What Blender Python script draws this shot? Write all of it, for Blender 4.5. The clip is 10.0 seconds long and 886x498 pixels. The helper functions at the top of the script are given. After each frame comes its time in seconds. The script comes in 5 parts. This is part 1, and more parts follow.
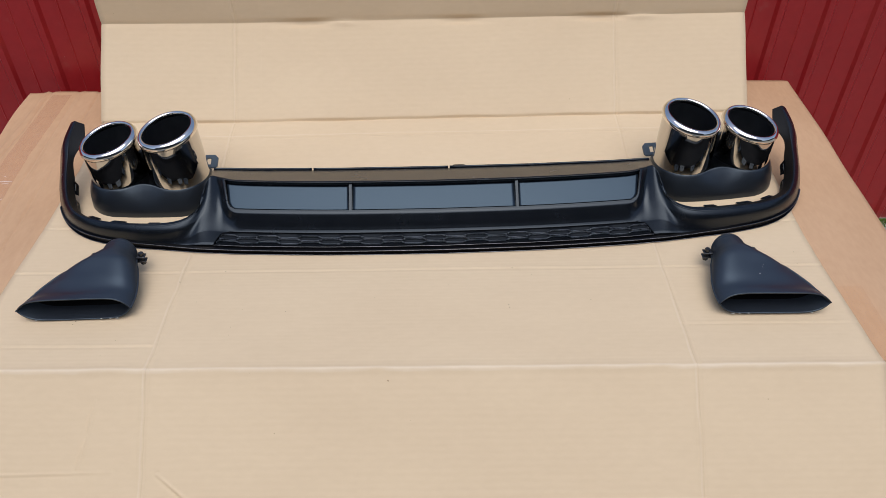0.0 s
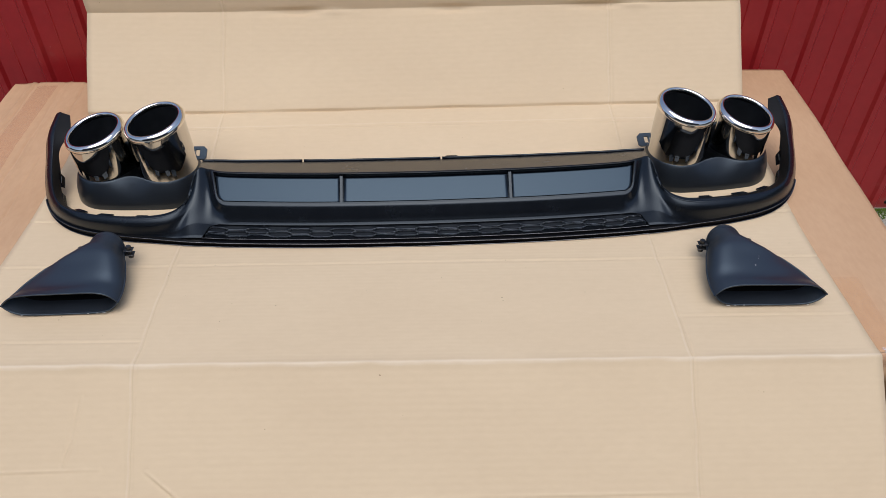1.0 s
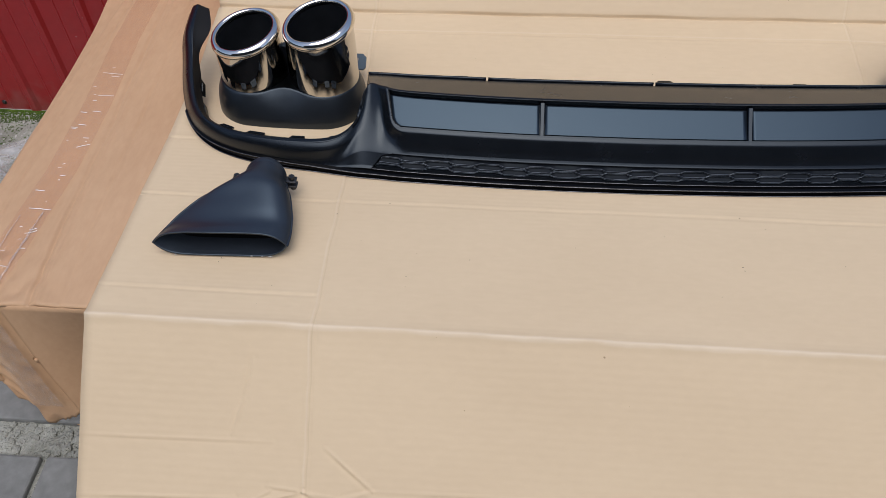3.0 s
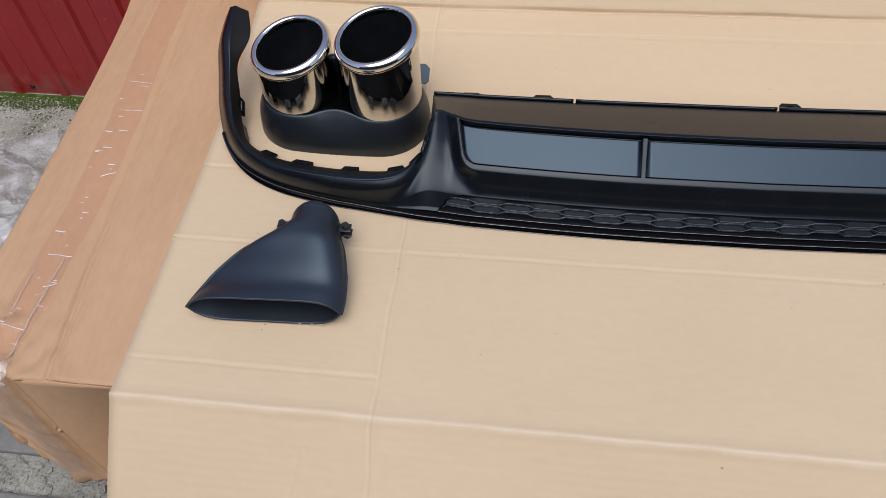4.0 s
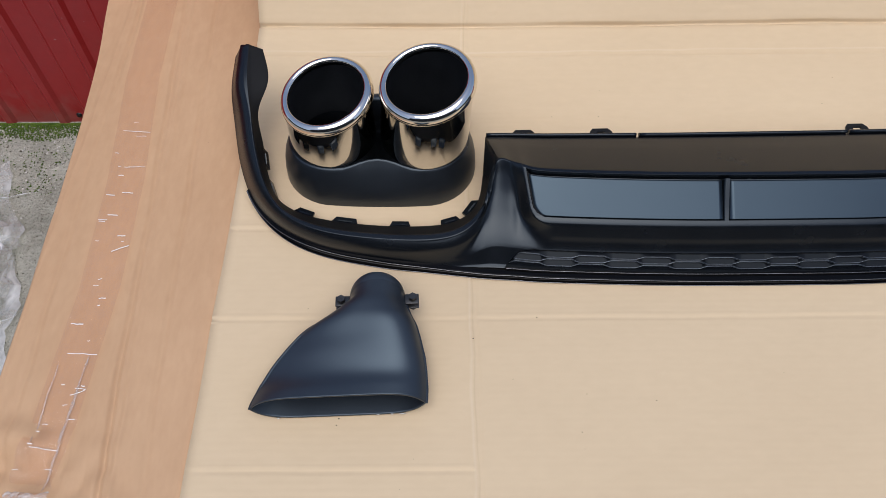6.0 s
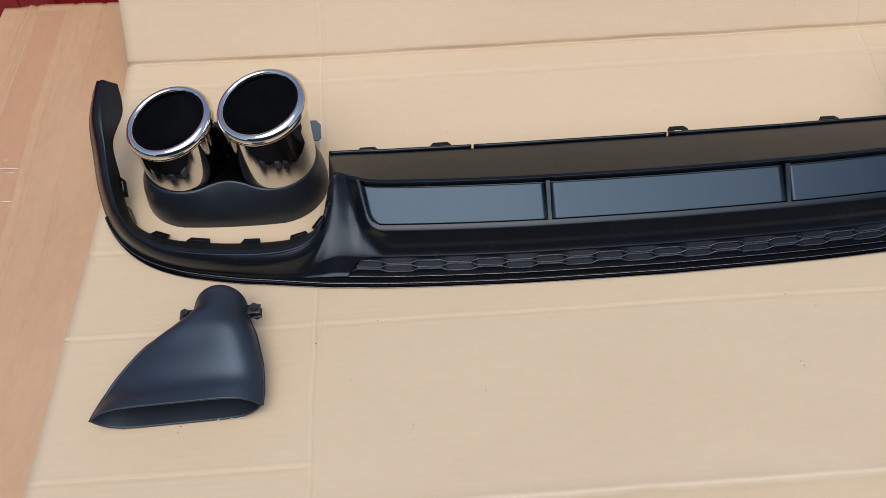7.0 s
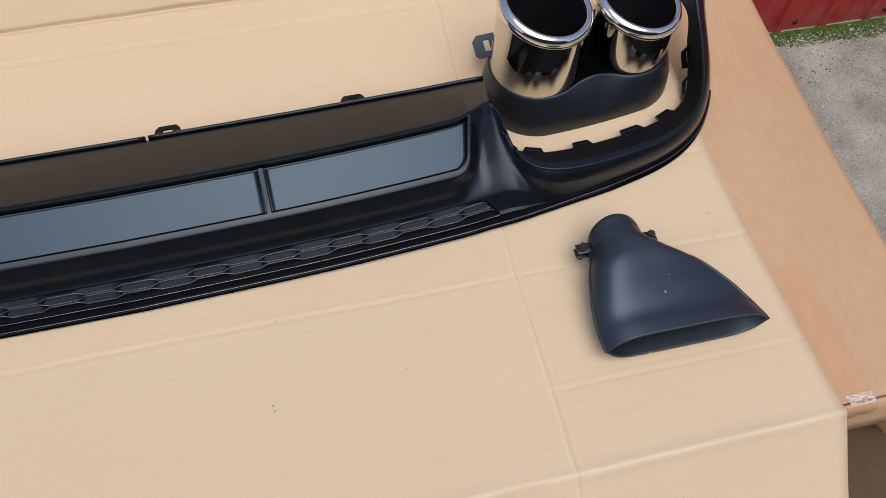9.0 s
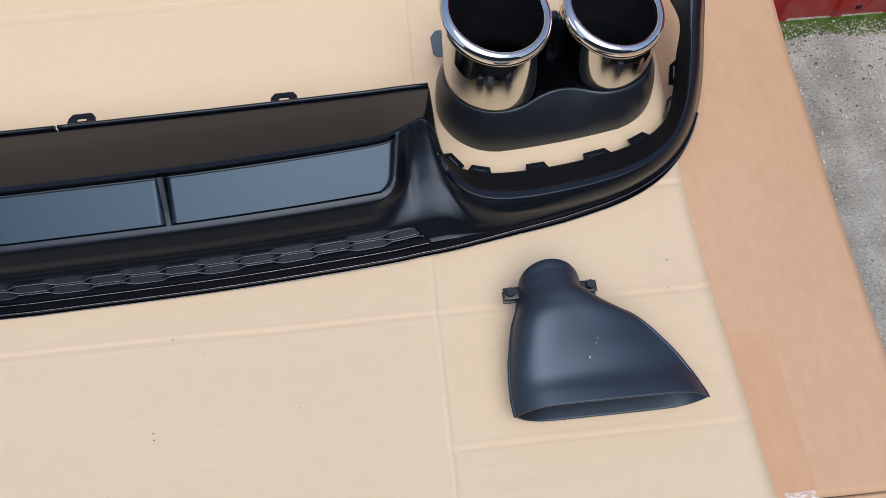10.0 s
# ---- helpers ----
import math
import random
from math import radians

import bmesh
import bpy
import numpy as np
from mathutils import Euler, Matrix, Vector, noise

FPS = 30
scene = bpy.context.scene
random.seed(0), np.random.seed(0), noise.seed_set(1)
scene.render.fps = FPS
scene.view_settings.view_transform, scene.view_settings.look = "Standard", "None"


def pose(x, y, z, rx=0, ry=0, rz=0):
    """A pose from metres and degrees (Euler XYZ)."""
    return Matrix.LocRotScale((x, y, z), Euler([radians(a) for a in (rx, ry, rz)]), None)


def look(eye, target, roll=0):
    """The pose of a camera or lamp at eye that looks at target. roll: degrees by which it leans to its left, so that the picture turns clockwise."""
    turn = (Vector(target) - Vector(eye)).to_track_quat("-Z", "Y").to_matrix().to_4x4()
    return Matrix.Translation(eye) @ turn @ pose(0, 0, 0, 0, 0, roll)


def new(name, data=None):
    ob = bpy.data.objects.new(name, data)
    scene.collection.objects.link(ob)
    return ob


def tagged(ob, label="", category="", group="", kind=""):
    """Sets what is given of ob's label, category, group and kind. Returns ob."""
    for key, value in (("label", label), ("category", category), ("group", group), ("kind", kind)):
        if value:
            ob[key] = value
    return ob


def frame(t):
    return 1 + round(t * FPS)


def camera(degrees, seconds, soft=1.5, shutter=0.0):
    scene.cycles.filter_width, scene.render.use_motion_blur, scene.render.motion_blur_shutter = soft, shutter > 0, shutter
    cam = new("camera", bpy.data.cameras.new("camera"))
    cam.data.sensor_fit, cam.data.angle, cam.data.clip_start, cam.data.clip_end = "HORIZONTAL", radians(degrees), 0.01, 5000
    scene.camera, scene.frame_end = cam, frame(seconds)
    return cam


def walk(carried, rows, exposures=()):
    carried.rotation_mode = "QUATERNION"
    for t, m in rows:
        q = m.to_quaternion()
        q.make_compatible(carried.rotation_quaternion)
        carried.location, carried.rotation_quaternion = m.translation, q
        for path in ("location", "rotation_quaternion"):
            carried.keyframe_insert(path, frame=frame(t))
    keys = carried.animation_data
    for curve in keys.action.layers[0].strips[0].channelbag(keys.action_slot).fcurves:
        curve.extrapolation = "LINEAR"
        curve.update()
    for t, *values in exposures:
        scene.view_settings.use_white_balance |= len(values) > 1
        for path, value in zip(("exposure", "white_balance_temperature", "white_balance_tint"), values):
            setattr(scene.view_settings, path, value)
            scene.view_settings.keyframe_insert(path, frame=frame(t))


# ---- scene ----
cam = camera(63.2, 10.0, soft=0.5)
PATH = [
    (0, (0.001, 0.202, 1.267), (0.019, 1.736, -0.016), 0.0),
    (0.5, (0.002, 0.203, 1.264), (0.025, 1.733, -0.024), -0.0),
    (1, (0.004, 0.216, 1.259), (0.038, 1.733, -0.044), 0.2),
    (1.5, (-0.053, 0.243, 1.251), (0.006, 1.738, -0.075), 0.7),
    (2, (-0.172, 0.281, 1.226), (-0.114, 1.733, -0.148), 1.2),
    (2.5, (-0.226, 0.325, 1.198), (-0.223, 1.711, -0.244), 1.5),
    (4, (-0.304, 0.611, 1.153), (-0.472, 1.794, -0.451), -2.4),
    (4.5, (-0.429, 0.69, 1.148), (-0.535, 1.82, -0.499), -2.6),
    (5, (-0.486, 0.751, 1.16), (-0.501, 1.836, -0.521), 0.2),
    (6.5, (-0.432, 0.721, 1.158), (-0.383, 1.863, -0.483), 0.7),
    (7, (-0.315, 0.679, 1.177), (-0.221, 1.871, -0.426), 0.4),
    (7.5, (-0.148, 0.633, 1.192), (-0.007, 1.84, -0.397), 0.1),
    (8, (-0.016, 0.614, 1.189), (0.192, 1.804, -0.405), 0.4),
    (8.5, (0.084, 0.658, 1.169), (0.344, 1.761, -0.479), 1.5),
    (9, (0.203, 0.776, 1.133), (0.489, 1.769, -0.58), 3.6),
    (9.5, (0.285, 0.839, 1.129), (0.501, 1.755, -0.636), 3.0),
    (10, (0.364, 0.874, 1.12), (0.456, 1.728, -0.686), 0.1),
]
EXPOSURES = [(0, -0.07, 6050, 10), (1.5, -0.09, 6050, 10), (2.5, -0.18, 6040, 10), (4, -0.12, 6160, 12), (5, -0.1, 6220, 10), (6.5, -0.1, 6100, 10), (8, -0.13, 6180, 12), (9, -0.06, 6360, 12), (9.5, -0.01, 6180, 12), (10, 0.09, 5900, 11)]
walk(cam, [(t, look(eye, target, roll)) for t, eye, target, roll in PATH], EXPOSURES)

# ---------------------------------------------------------------- light
world = bpy.data.worlds.new("overcast_sky")
scene.world = world
world.use_nodes = True
wn, wl = world.node_tree.nodes, world.node_tree.links
wn.clear()
sky = wn.new("ShaderNodeTexSky")
sky.sky_type = "NISHITA"
sky.sun_disc = False
sky.sun_elevation, sky.sun_rotation = radians(67), radians(180)
sky.air_density, sky.dust_density, sky.ozone_density = 1.0, 3.2, 1.2
bg = wn.new("ShaderNodeBackground")
bg.inputs["Strength"].default_value = 0.15
wout = wn.new("ShaderNodeOutputWorld")
wl.new(sky.outputs[0], bg.inputs["Color"])
wl.new(bg.outputs[0], wout.inputs["Surface"])

sun_data = bpy.data.lights.new("sun", "SUN")
sun_data.energy, sun_data.angle, sun_data.color = 1.85, radians(62), (1.0, 0.972, 0.945)
sun = new("sun", sun_data)
sun.matrix_world = look((0.0, -1.22, 6.1), (0, 1.2, 0.4))


# ---------------------------------------------------------------- materials
def rgba(c):
    return (c[0], c[1], c[2], 1.0)


def material(name, c1, c2, rough=0.6, metal=0.0, scale=8.0, fine=140.0, bump=0.15, fine_bump=0.1, stretch=(1, 1, 1),
             spots=None, spot_scale=60.0, spot_cut=0.7, rough_var=0.08, spec=0.5, dist=0.002, sheen=None):
    """A surface whose colour drifts between c1 and c2, with grain, relief and, if asked, scattered spots."""
    m = bpy.data.materials.new(name)
    m.use_nodes = True
    n, l = m.node_tree.nodes, m.node_tree.links
    p = n["Principled BSDF"]
    p.inputs["Metallic"].default_value = metal
    p.inputs["Specular IOR Level"].default_value = spec
    if sheen:
        p.inputs["Specular Tint"].default_value = rgba(sheen)
    co = n.new("ShaderNodeTexCoord")
    mp = n.new("ShaderNodeMapping")
    mp.inputs["Scale"].default_value = stretch
    l.new(co.outputs["Object"], mp.inputs["Vector"])
    big = n.new("ShaderNodeTexNoise")
    big.inputs["Scale"].default_value, big.inputs["Detail"].default_value = scale, 6
    l.new(mp.outputs[0], big.inputs["Vector"])
    small = n.new("ShaderNodeTexNoise")
    small.inputs["Scale"].default_value, small.inputs["Detail"].default_value = fine, 3
    l.new(mp.outputs[0], small.inputs["Vector"])
    add = n.new("ShaderNodeMix")
    add.data_type = "FLOAT"
    add.inputs[0].default_value = 0.35
    l.new(big.outputs["Fac"], add.inputs[2])
    l.new(small.outputs["Fac"], add.inputs[3])
    ramp = n.new("ShaderNodeValToRGB")
    ramp.color_ramp.elements[0].position, ramp.color_ramp.elements[1].position = 0.32, 0.68
    ramp.color_ramp.elements[0].color, ramp.color_ramp.elements[1].color = rgba(c1), rgba(c2)
    l.new(add.outputs[0], ramp.inputs[0])
    colour = ramp.outputs[0]
    if spots:
        sp = n.new("ShaderNodeTexNoise")
        sp.inputs["Scale"].default_value, sp.inputs["Detail"].default_value = spot_scale, 2
        l.new(co.outputs["Object"], sp.inputs["Vector"])
        sr = n.new("ShaderNodeValToRGB")
        sr.color_ramp.elements[0].position, sr.color_ramp.elements[1].position = spot_cut, spot_cut + 0.04
        l.new(sp.outputs["Fac"], sr.inputs[0])
        mx = n.new("ShaderNodeMix")
        mx.data_type = "RGBA"
        l.new(sr.outputs[0], mx.inputs[0])
        l.new(colour, mx.inputs[6])
        mx.inputs[7].default_value = rgba(spots)
        colour = mx.outputs[2]
    l.new(colour, p.inputs["Base Color"])
    rr = n.new("ShaderNodeMapRange")
    rr.inputs["To Min"].default_value, rr.inputs["To Max"].default_value = max(0.02, rough - rough_var), min(1, rough + rough_var)
    l.new(big.outputs["Fac"], rr.inputs["Value"])
    l.new(rr.outputs[0], p.inputs["Roughness"])
    b1 = n.new("ShaderNodeBump")
    b1.inputs["Strength"].default_value, b1.inputs["Distance"].default_value = bump, dist * 4
    l.new(big.outputs["Fac"], b1.inputs["Height"])
    b2 = n.new("ShaderNodeBump")
    b2.inputs["Strength"].default_value, b2.inputs["Distance"].default_value = fine_bump, dist
    l.new(small.outputs["Fac"], b2.inputs["Height"])
    l.new(b1.outputs[0], b2.inputs["Normal"])
    l.new(b2.outputs[0], p.inputs["Normal"])
    return m


def board_material(name, c1, c2, rough=0.75, flute=260.0, flute_bump=0.035, axis="Y", stretch=(0.6, 1.3, 1.3)):
    """Corrugated board: drifting tan, fibres, and faint flutes that run across the sheet."""
    m = material(name, c1, c2, rough, 0, 5.0, 90.0, 0.02, 0.04, stretch, spots=(c1[0] * 0.55, c1[1] * 0.5, c1[2] * 0.45),
                 spot_scale=95, spot_cut=0.80, spec=0.25)
    n, l = m.node_tree.nodes, m.node_tree.links
    p = n["Principled BSDF"]
    co = n.new("ShaderNodeTexCoord")
    wave = n.new("ShaderNodeTexWave")
    wave.bands_direction = axis
    wave.inputs["Scale"].default_value, wave.inputs["Distortion"].default_value = flute / 6.28, 1.2
    wave.inputs["Detail"].default_value, wave.inputs["Detail Scale"].default_value = 2, 0.6
    l.new(co.outputs["Object"], wave.inputs["Vector"])
    b = n.new("ShaderNodeBump")
    b.inputs["Strength"].default_value, b.inputs["Distance"].default_value = flute_bump, 0.002
    l.new(wave.outputs["Fac"], b.inputs["Height"])
    old = p.inputs["Normal"].links[0].from_socket
    l.new(old, b.inputs["Normal"])
    l.new(b.outputs[0], p.inputs["Normal"])
    return m


M_SHEET = board_material("pale_board", (0.600, 0.462, 0.297), (0.646, 0.504, 0.328), flute_bump=0.04)


def add_wear_and_shade(m, lines, colour, width=0.0022, amount=0.36):
    """Lines along the folds, pale for wear, dark for painted crease shade: (axis, place) pairs in the object's own
    metres.
    """
    n, l = m.node_tree.nodes, m.node_tree.links
    p = n["Principled BSDF"]
    co = n.new("ShaderNodeTexCoord")
    no = n.new("ShaderNodeTexNoise")
    no.inputs["Scale"].default_value, no.inputs["Detail"].default_value = 14, 5
    l.new(co.outputs["Object"], no.inputs["Vector"])
    wob = n.new("ShaderNodeMapRange")
    wob.inputs["To Min"].default_value, wob.inputs["To Max"].default_value = -0.004, 0.004
    l.new(no.outputs["Fac"], wob.inputs["Value"])
    sep = n.new("ShaderNodeSeparateXYZ")
    l.new(co.outputs["Object"], sep.inputs[0])
    total = None
    for axis, place in lines:
        a = n.new("ShaderNodeMath")
        a.operation = "ADD"
        l.new(sep.outputs[axis], a.inputs[0])
        l.new(wob.outputs[0], a.inputs[1])
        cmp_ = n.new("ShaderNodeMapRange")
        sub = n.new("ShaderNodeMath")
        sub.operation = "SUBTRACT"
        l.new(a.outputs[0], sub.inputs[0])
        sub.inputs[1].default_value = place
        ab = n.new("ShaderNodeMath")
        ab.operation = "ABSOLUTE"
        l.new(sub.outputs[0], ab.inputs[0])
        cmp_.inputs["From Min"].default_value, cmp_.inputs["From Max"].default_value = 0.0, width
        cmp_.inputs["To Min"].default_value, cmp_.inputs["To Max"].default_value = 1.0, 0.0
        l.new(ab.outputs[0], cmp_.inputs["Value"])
        if total is None:
            total = cmp_.outputs[0]
        else:
            mx = n.new("ShaderNodeMath")
            mx.operation = "MAXIMUM"
            l.new(total, mx.inputs[0])
            l.new(cmp_.outputs[0], mx.inputs[1])
            total = mx.outputs[0]
    mul = n.new("ShaderNodeMath")
    mul.operation = "MULTIPLY"
    l.new(total, mul.inputs[0])
    l.new(no.outputs["Fac"], mul.inputs[1])
    amt = n.new("ShaderNodeMath")
    amt.operation = "MULTIPLY"
    amt.inputs[1].default_value = amount * 2
    l.new(mul.outputs[0], amt.inputs[0])
    mix = n.new("ShaderNodeMix")
    mix.data_type = "RGBA"
    l.new(amt.outputs[0], mix.inputs[0])
    l.new(p.inputs["Base Color"].links[0].from_socket, mix.inputs[6])
    mix.inputs[7].default_value = rgba(colour)
    l.new(mix.outputs[2], p.inputs["Base Color"])


add_wear_and_shade(M_SHEET, (("X", -0.43), ("X", 0.383), ("Y", -0.294), ("Y", 0.318)), (0.74, 0.62, 0.46), 0.0022, 0.22)
add_wear_and_shade(M_SHEET, (("Y", -0.2955),), (0.76, 0.65, 0.50), 0.0040, 0.40)
# dark lines beside the folds: crease shade put into the colour
add_wear_and_shade(M_SHEET, (("X", -0.4265), ("X", 0.3865), ("Y", 0.362)), (0.33, 0.23, 0.13), 0.0012, 0.14)
M_KRAFT = board_material("brown_kraft_board", (0.474, 0.291, 0.161), (0.558, 0.357, 0.206), 0.55, flute_bump=0.03, axis="X", stretch=(1.3, 0.5, 1.0))
M_PLASTIC = material("satin_black_plastic", (0.0035, 0.0045, 0.0062), (0.005, 0.0062, 0.0085), 0.26, 0, 30, 900, 0.01, 0.05, rough_var=0.04, dist=0.0004, spec=0.45, sheen=(0.80, 0.91, 1.0))
M_GRILLE = material("grained_black_plastic", (0.004, 0.005, 0.007), (0.006, 0.0072, 0.0095), 0.36, 0, 30, 900, 0.01, 0.08, rough_var=0.04, dist=0.0004, spec=0.14, sheen=(0.80, 0.91, 1.0))
M_PANEL = material("matt_black_plastic", (0.0085, 0.0125, 0.019), (0.0105, 0.0155, 0.0225), 0.30, 0, 20, 1200, 0.01, 0.06, rough_var=0.03, dist=0.0004, spec=0.63, sheen=(0.58, 0.80, 1.0))
M_GLOSS = material("gloss_black_plastic", (0.0015, 0.0015, 0.0018), (0.003, 0.003, 0.0035), 0.10, 0, 20, 300, 0.0, 0.0, rough_var=0.03, spec=0.14)
M_INNER = material("black_seal_and_inner_shade", (0.004, 0.004, 0.0045), (0.006, 0.006, 0.0065), 0.6, 0, 30, 900, 0.01, 0.08, rough_var=0.05, dist=0.0004, spec=0.22)
M_EDGE_SHINE = material("grille_edge_highlight", (0.17, 0.195, 0.23), (0.23, 0.26, 0.30), 0.3, 0.6, 30, 300, 0.0, 0.0, rough_var=0.05)
M_LIP_SHINE = material("painted_lip_highlight", (0.16, 0.16, 0.17), (0.24, 0.24, 0.25), 0.2, 0.8, 30, 300, 0.0, 0.0, rough_var=0.05)
M_PAINT = material("dark_grey_heat_paint", (0.0135, 0.016, 0.0205), (0.018, 0.021, 0.027), 0.42, 0, 14, 500, 0.03, 0.06, spots=(0.09, 0.09, 0.095), spot_scale=160, spot_cut=0.83, dist=0.0006, spec=0.85, sheen=(0.64, 0.83, 1.0))
# the outlets' paint again, darkened for the shade on the collar's front
M_COLLAR = material("shaded_heat_paint", (0.0085, 0.0100, 0.0125), (0.0115, 0.0132, 0.0165), 0.36, 0, 14, 500, 0.02, 0.05, spots=(0.07, 0.07, 0.075), spot_scale=160, spot_cut=0.84, dist=0.0006, spec=0.62, sheen=(0.74, 0.88, 1.0))
M_PIPE = material("smoky_chrome", (0.57, 0.555, 0.52), (0.63, 0.61, 0.58), 0.05, 1.0, 9, 200, 0.01, 0.0, rough_var=0.02)
M_CHROME = material("polished_chrome", (0.80, 0.755, 0.69), (0.86, 0.815, 0.75), 0.05, 1.0, 9, 200, 0.01, 0.0, rough_var=0.02)
M_SOOT = material("black_pipe_lining", (0.008, 0.009, 0.011), (0.014, 0.0155, 0.018), 0.42, 0, 40, 400, 0.05, 0.1)
M_STEEL = material("dull_dark_steel", (0.05, 0.05, 0.052), (0.10, 0.10, 0.10), 0.4, 0.9, 60, 500, 0.05, 0.05)
M_RED = material("red_painted_sheet_metal", (0.27, 0.012, 0.014), (0.35, 0.018, 0.020), 0.34, 0, 3.0, 60, 0.04, 0.03, spots=(0.36, 0.19, 0.18), spot_scale=70, spot_cut=0.78)
def add_dust(m, colour, top):
    """Pale splash dust and lichen in ragged patches on the foot of a wall."""
    n, l = m.node_tree.nodes, m.node_tree.links
    p = n["Principled BSDF"]
    co = n.new("ShaderNodeTexCoord")
    no = n.new("ShaderNodeTexNoise")
    no.inputs["Scale"].default_value, no.inputs["Detail"].default_value = 22, 8
    l.new(co.outputs["Object"], no.inputs["Vector"])
    sep = n.new("ShaderNodeSeparateXYZ")
    l.new(co.outputs["Object"], sep.inputs[0])
    z = n.new("ShaderNodeMapRange")
    z.inputs["From Min"].default_value, z.inputs["From Max"].default_value = 0.0, top
    z.inputs["To Min"].default_value, z.inputs["To Max"].default_value = 0.28, -0.12
    l.new(sep.outputs["Z"], z.inputs["Value"])
    add = n.new("ShaderNodeMath")
    add.operation = "ADD"
    l.new(no.outputs["Fac"], add.inputs[0])
    l.new(z.outputs[0], add.inputs[1])
    cut = n.new("ShaderNodeMapRange")
    cut.inputs["From Min"].default_value, cut.inputs["From Max"].default_value = 0.54, 0.78
    cut.inputs["To Max"].default_value = 0.3
    l.new(add.outputs[0], cut.inputs["Value"])
    mix = n.new("ShaderNodeMix")
    mix.data_type = "RGBA"
    l.new(cut.outputs[0], mix.inputs[0])
    l.new(p.inputs["Base Color"].links[0].from_socket, mix.inputs[6])
    mix.inputs[7].default_value = rgba(colour)
    l.new(mix.outputs[2], p.inputs["Base Color"])


add_dust(M_RED, (0.27, 0.17, 0.15), 0.10)
M_CONCRETE = material("weathered_concrete", (0.180, 0.178, 0.146), (0.430, 0.427, 0.368), 0.9, 0, 11, 190, 0.7, 1.0, spots=(0.09, 0.083, 0.06), spot_scale=260, spot_cut=0.64, spec=0.2, dist=0.004)
M_PAVER = material("grey_paving_slab", (0.12, 0.122, 0.11), (0.25, 0.25, 0.235), 0.85, 0, 4, 60, 0.3, 0.5, spec=0.25)
M_MOSS = material("green_moss", (0.035, 0.075, 0.010), (0.115, 0.170, 0.030), 0.95, 0, 40, 300, 0.4, 0.8, spec=0.1)
M_FAR = material("sky_block_dark", (0.045, 0.045, 0.047), (0.075, 0.073, 0.07), 0.9, 0, 2, 40, 0.2, 0.2)
M_STONE = material("pale_grit", (0.35, 0.34, 0.32), (0.6, 0.58, 0.54), 0.8, 0, 60, 300, 0.3, 0.4)


def film_material(name, tint, rough, haze, relief, scale, ior=1.55, milky=(0.8, 0.82, 0.84)):
    """Clear film: lets the ground show through, mirrors the sky by Fresnel, with a little milky haze."""
    m = bpy.data.materials.new(name)
    m.use_nodes = True
    n, l = m.node_tree.nodes, m.node_tree.links
    n.remove(n["Principled BSDF"])
    out = n["Material Output"]
    no = n.new("ShaderNodeTexNoise")
    no.inputs["Scale"].default_value, no.inputs["Detail"].default_value = scale, 5
    b = n.new("ShaderNodeBump")
    b.inputs["Strength"].default_value, b.inputs["Distance"].default_value = relief, 0.004
    l.new(no.outputs["Fac"], b.inputs["Height"])
    clear = n.new("ShaderNodeBsdfTransparent")
    clear.inputs["Color"].default_value = rgba(tint)
    milk = n.new("ShaderNodeBsdfDiffuse")
    milk.inputs["Color"].default_value = rgba(milky)
    hz = n.new("ShaderNodeMapRange")
    hz.inputs["From Min"].default_value, hz.inputs["From Max"].default_value = 0.35, 0.75
    hz.inputs["To Min"].default_value, hz.inputs["To Max"].default_value = haze * 0.2, haze * 1.8
    l.new(no.outputs["Fac"], hz.inputs["Value"])
    body = n.new("ShaderNodeMixShader")
    l.new(hz.outputs[0], body.inputs[0])
    l.new(clear.outputs[0], body.inputs[1])
    l.new(milk.outputs[0], body.inputs[2])
    gloss = n.new("ShaderNodeBsdfGlossy")
    gloss.inputs["Roughness"].default_value = rough
    l.new(b.outputs[0], gloss.inputs["Normal"])
    fr = n.new("ShaderNodeFresnel")
    fr.inputs["IOR"].default_value = ior
    l.new(b.outputs[0], fr.inputs["Normal"])
    top = n.new("ShaderNodeMixShader")
    l.new(fr.outputs[0], top.inputs[0])
    l.new(body.outputs[0], top.inputs[1])
    l.new(gloss.outputs[0], top.inputs[2])
    l.new(top.outputs[0], out.inputs["Surface"])
    return m


M_TAPE = film_material("clear_packing_tape", (0.97, 0.935, 0.93), 0.10, 0.03, 0.35, 55, 1.3)
M_TAPE_FLAT = film_material("smooth_clear_tape", (0.975, 0.955, 0.94), 0.3, 0.0, 0.1, 40, 1.12)
M_LOOSE = film_material("loose_clear_tape", (0.98, 0.98, 0.98), 0.12, 0.09, 0.5, 14, 1.4, (0.75, 0.73, 0.72))
M_BUBBLE_GLARE = film_material("bubbled_tape_glare", (1.0, 0.99, 0.98), 0.14, 0.36, 0.5, 5, 1.45, (0.95, 0.92, 0.88))
M_WRAP = film_material("clear_plastic_wrap", (0.97, 0.98, 0.99), 0.10, 0.36, 0.3, 9)
M_FOLD = film_material("creased_film", (0.97, 0.98, 0.99), 0.10, 0.5, 0.3, 30)
M_STRAP = material("white_plastic_strap", (0.72, 0.72, 0.72), (0.8, 0.8, 0.8), 0.35, 0, 10, 200, 0.02, 0.02)


# ---------------------------------------------------------------- mesh helpers
def thing(name, at, label, category, group="", kind="", turn=(0, 0, 0)):
    ob = new(name)
    ob.empty_display_size = 0.05
    ob.matrix_basis = pose(*at, *turn)
    return tagged(ob, label, category, group, kind)


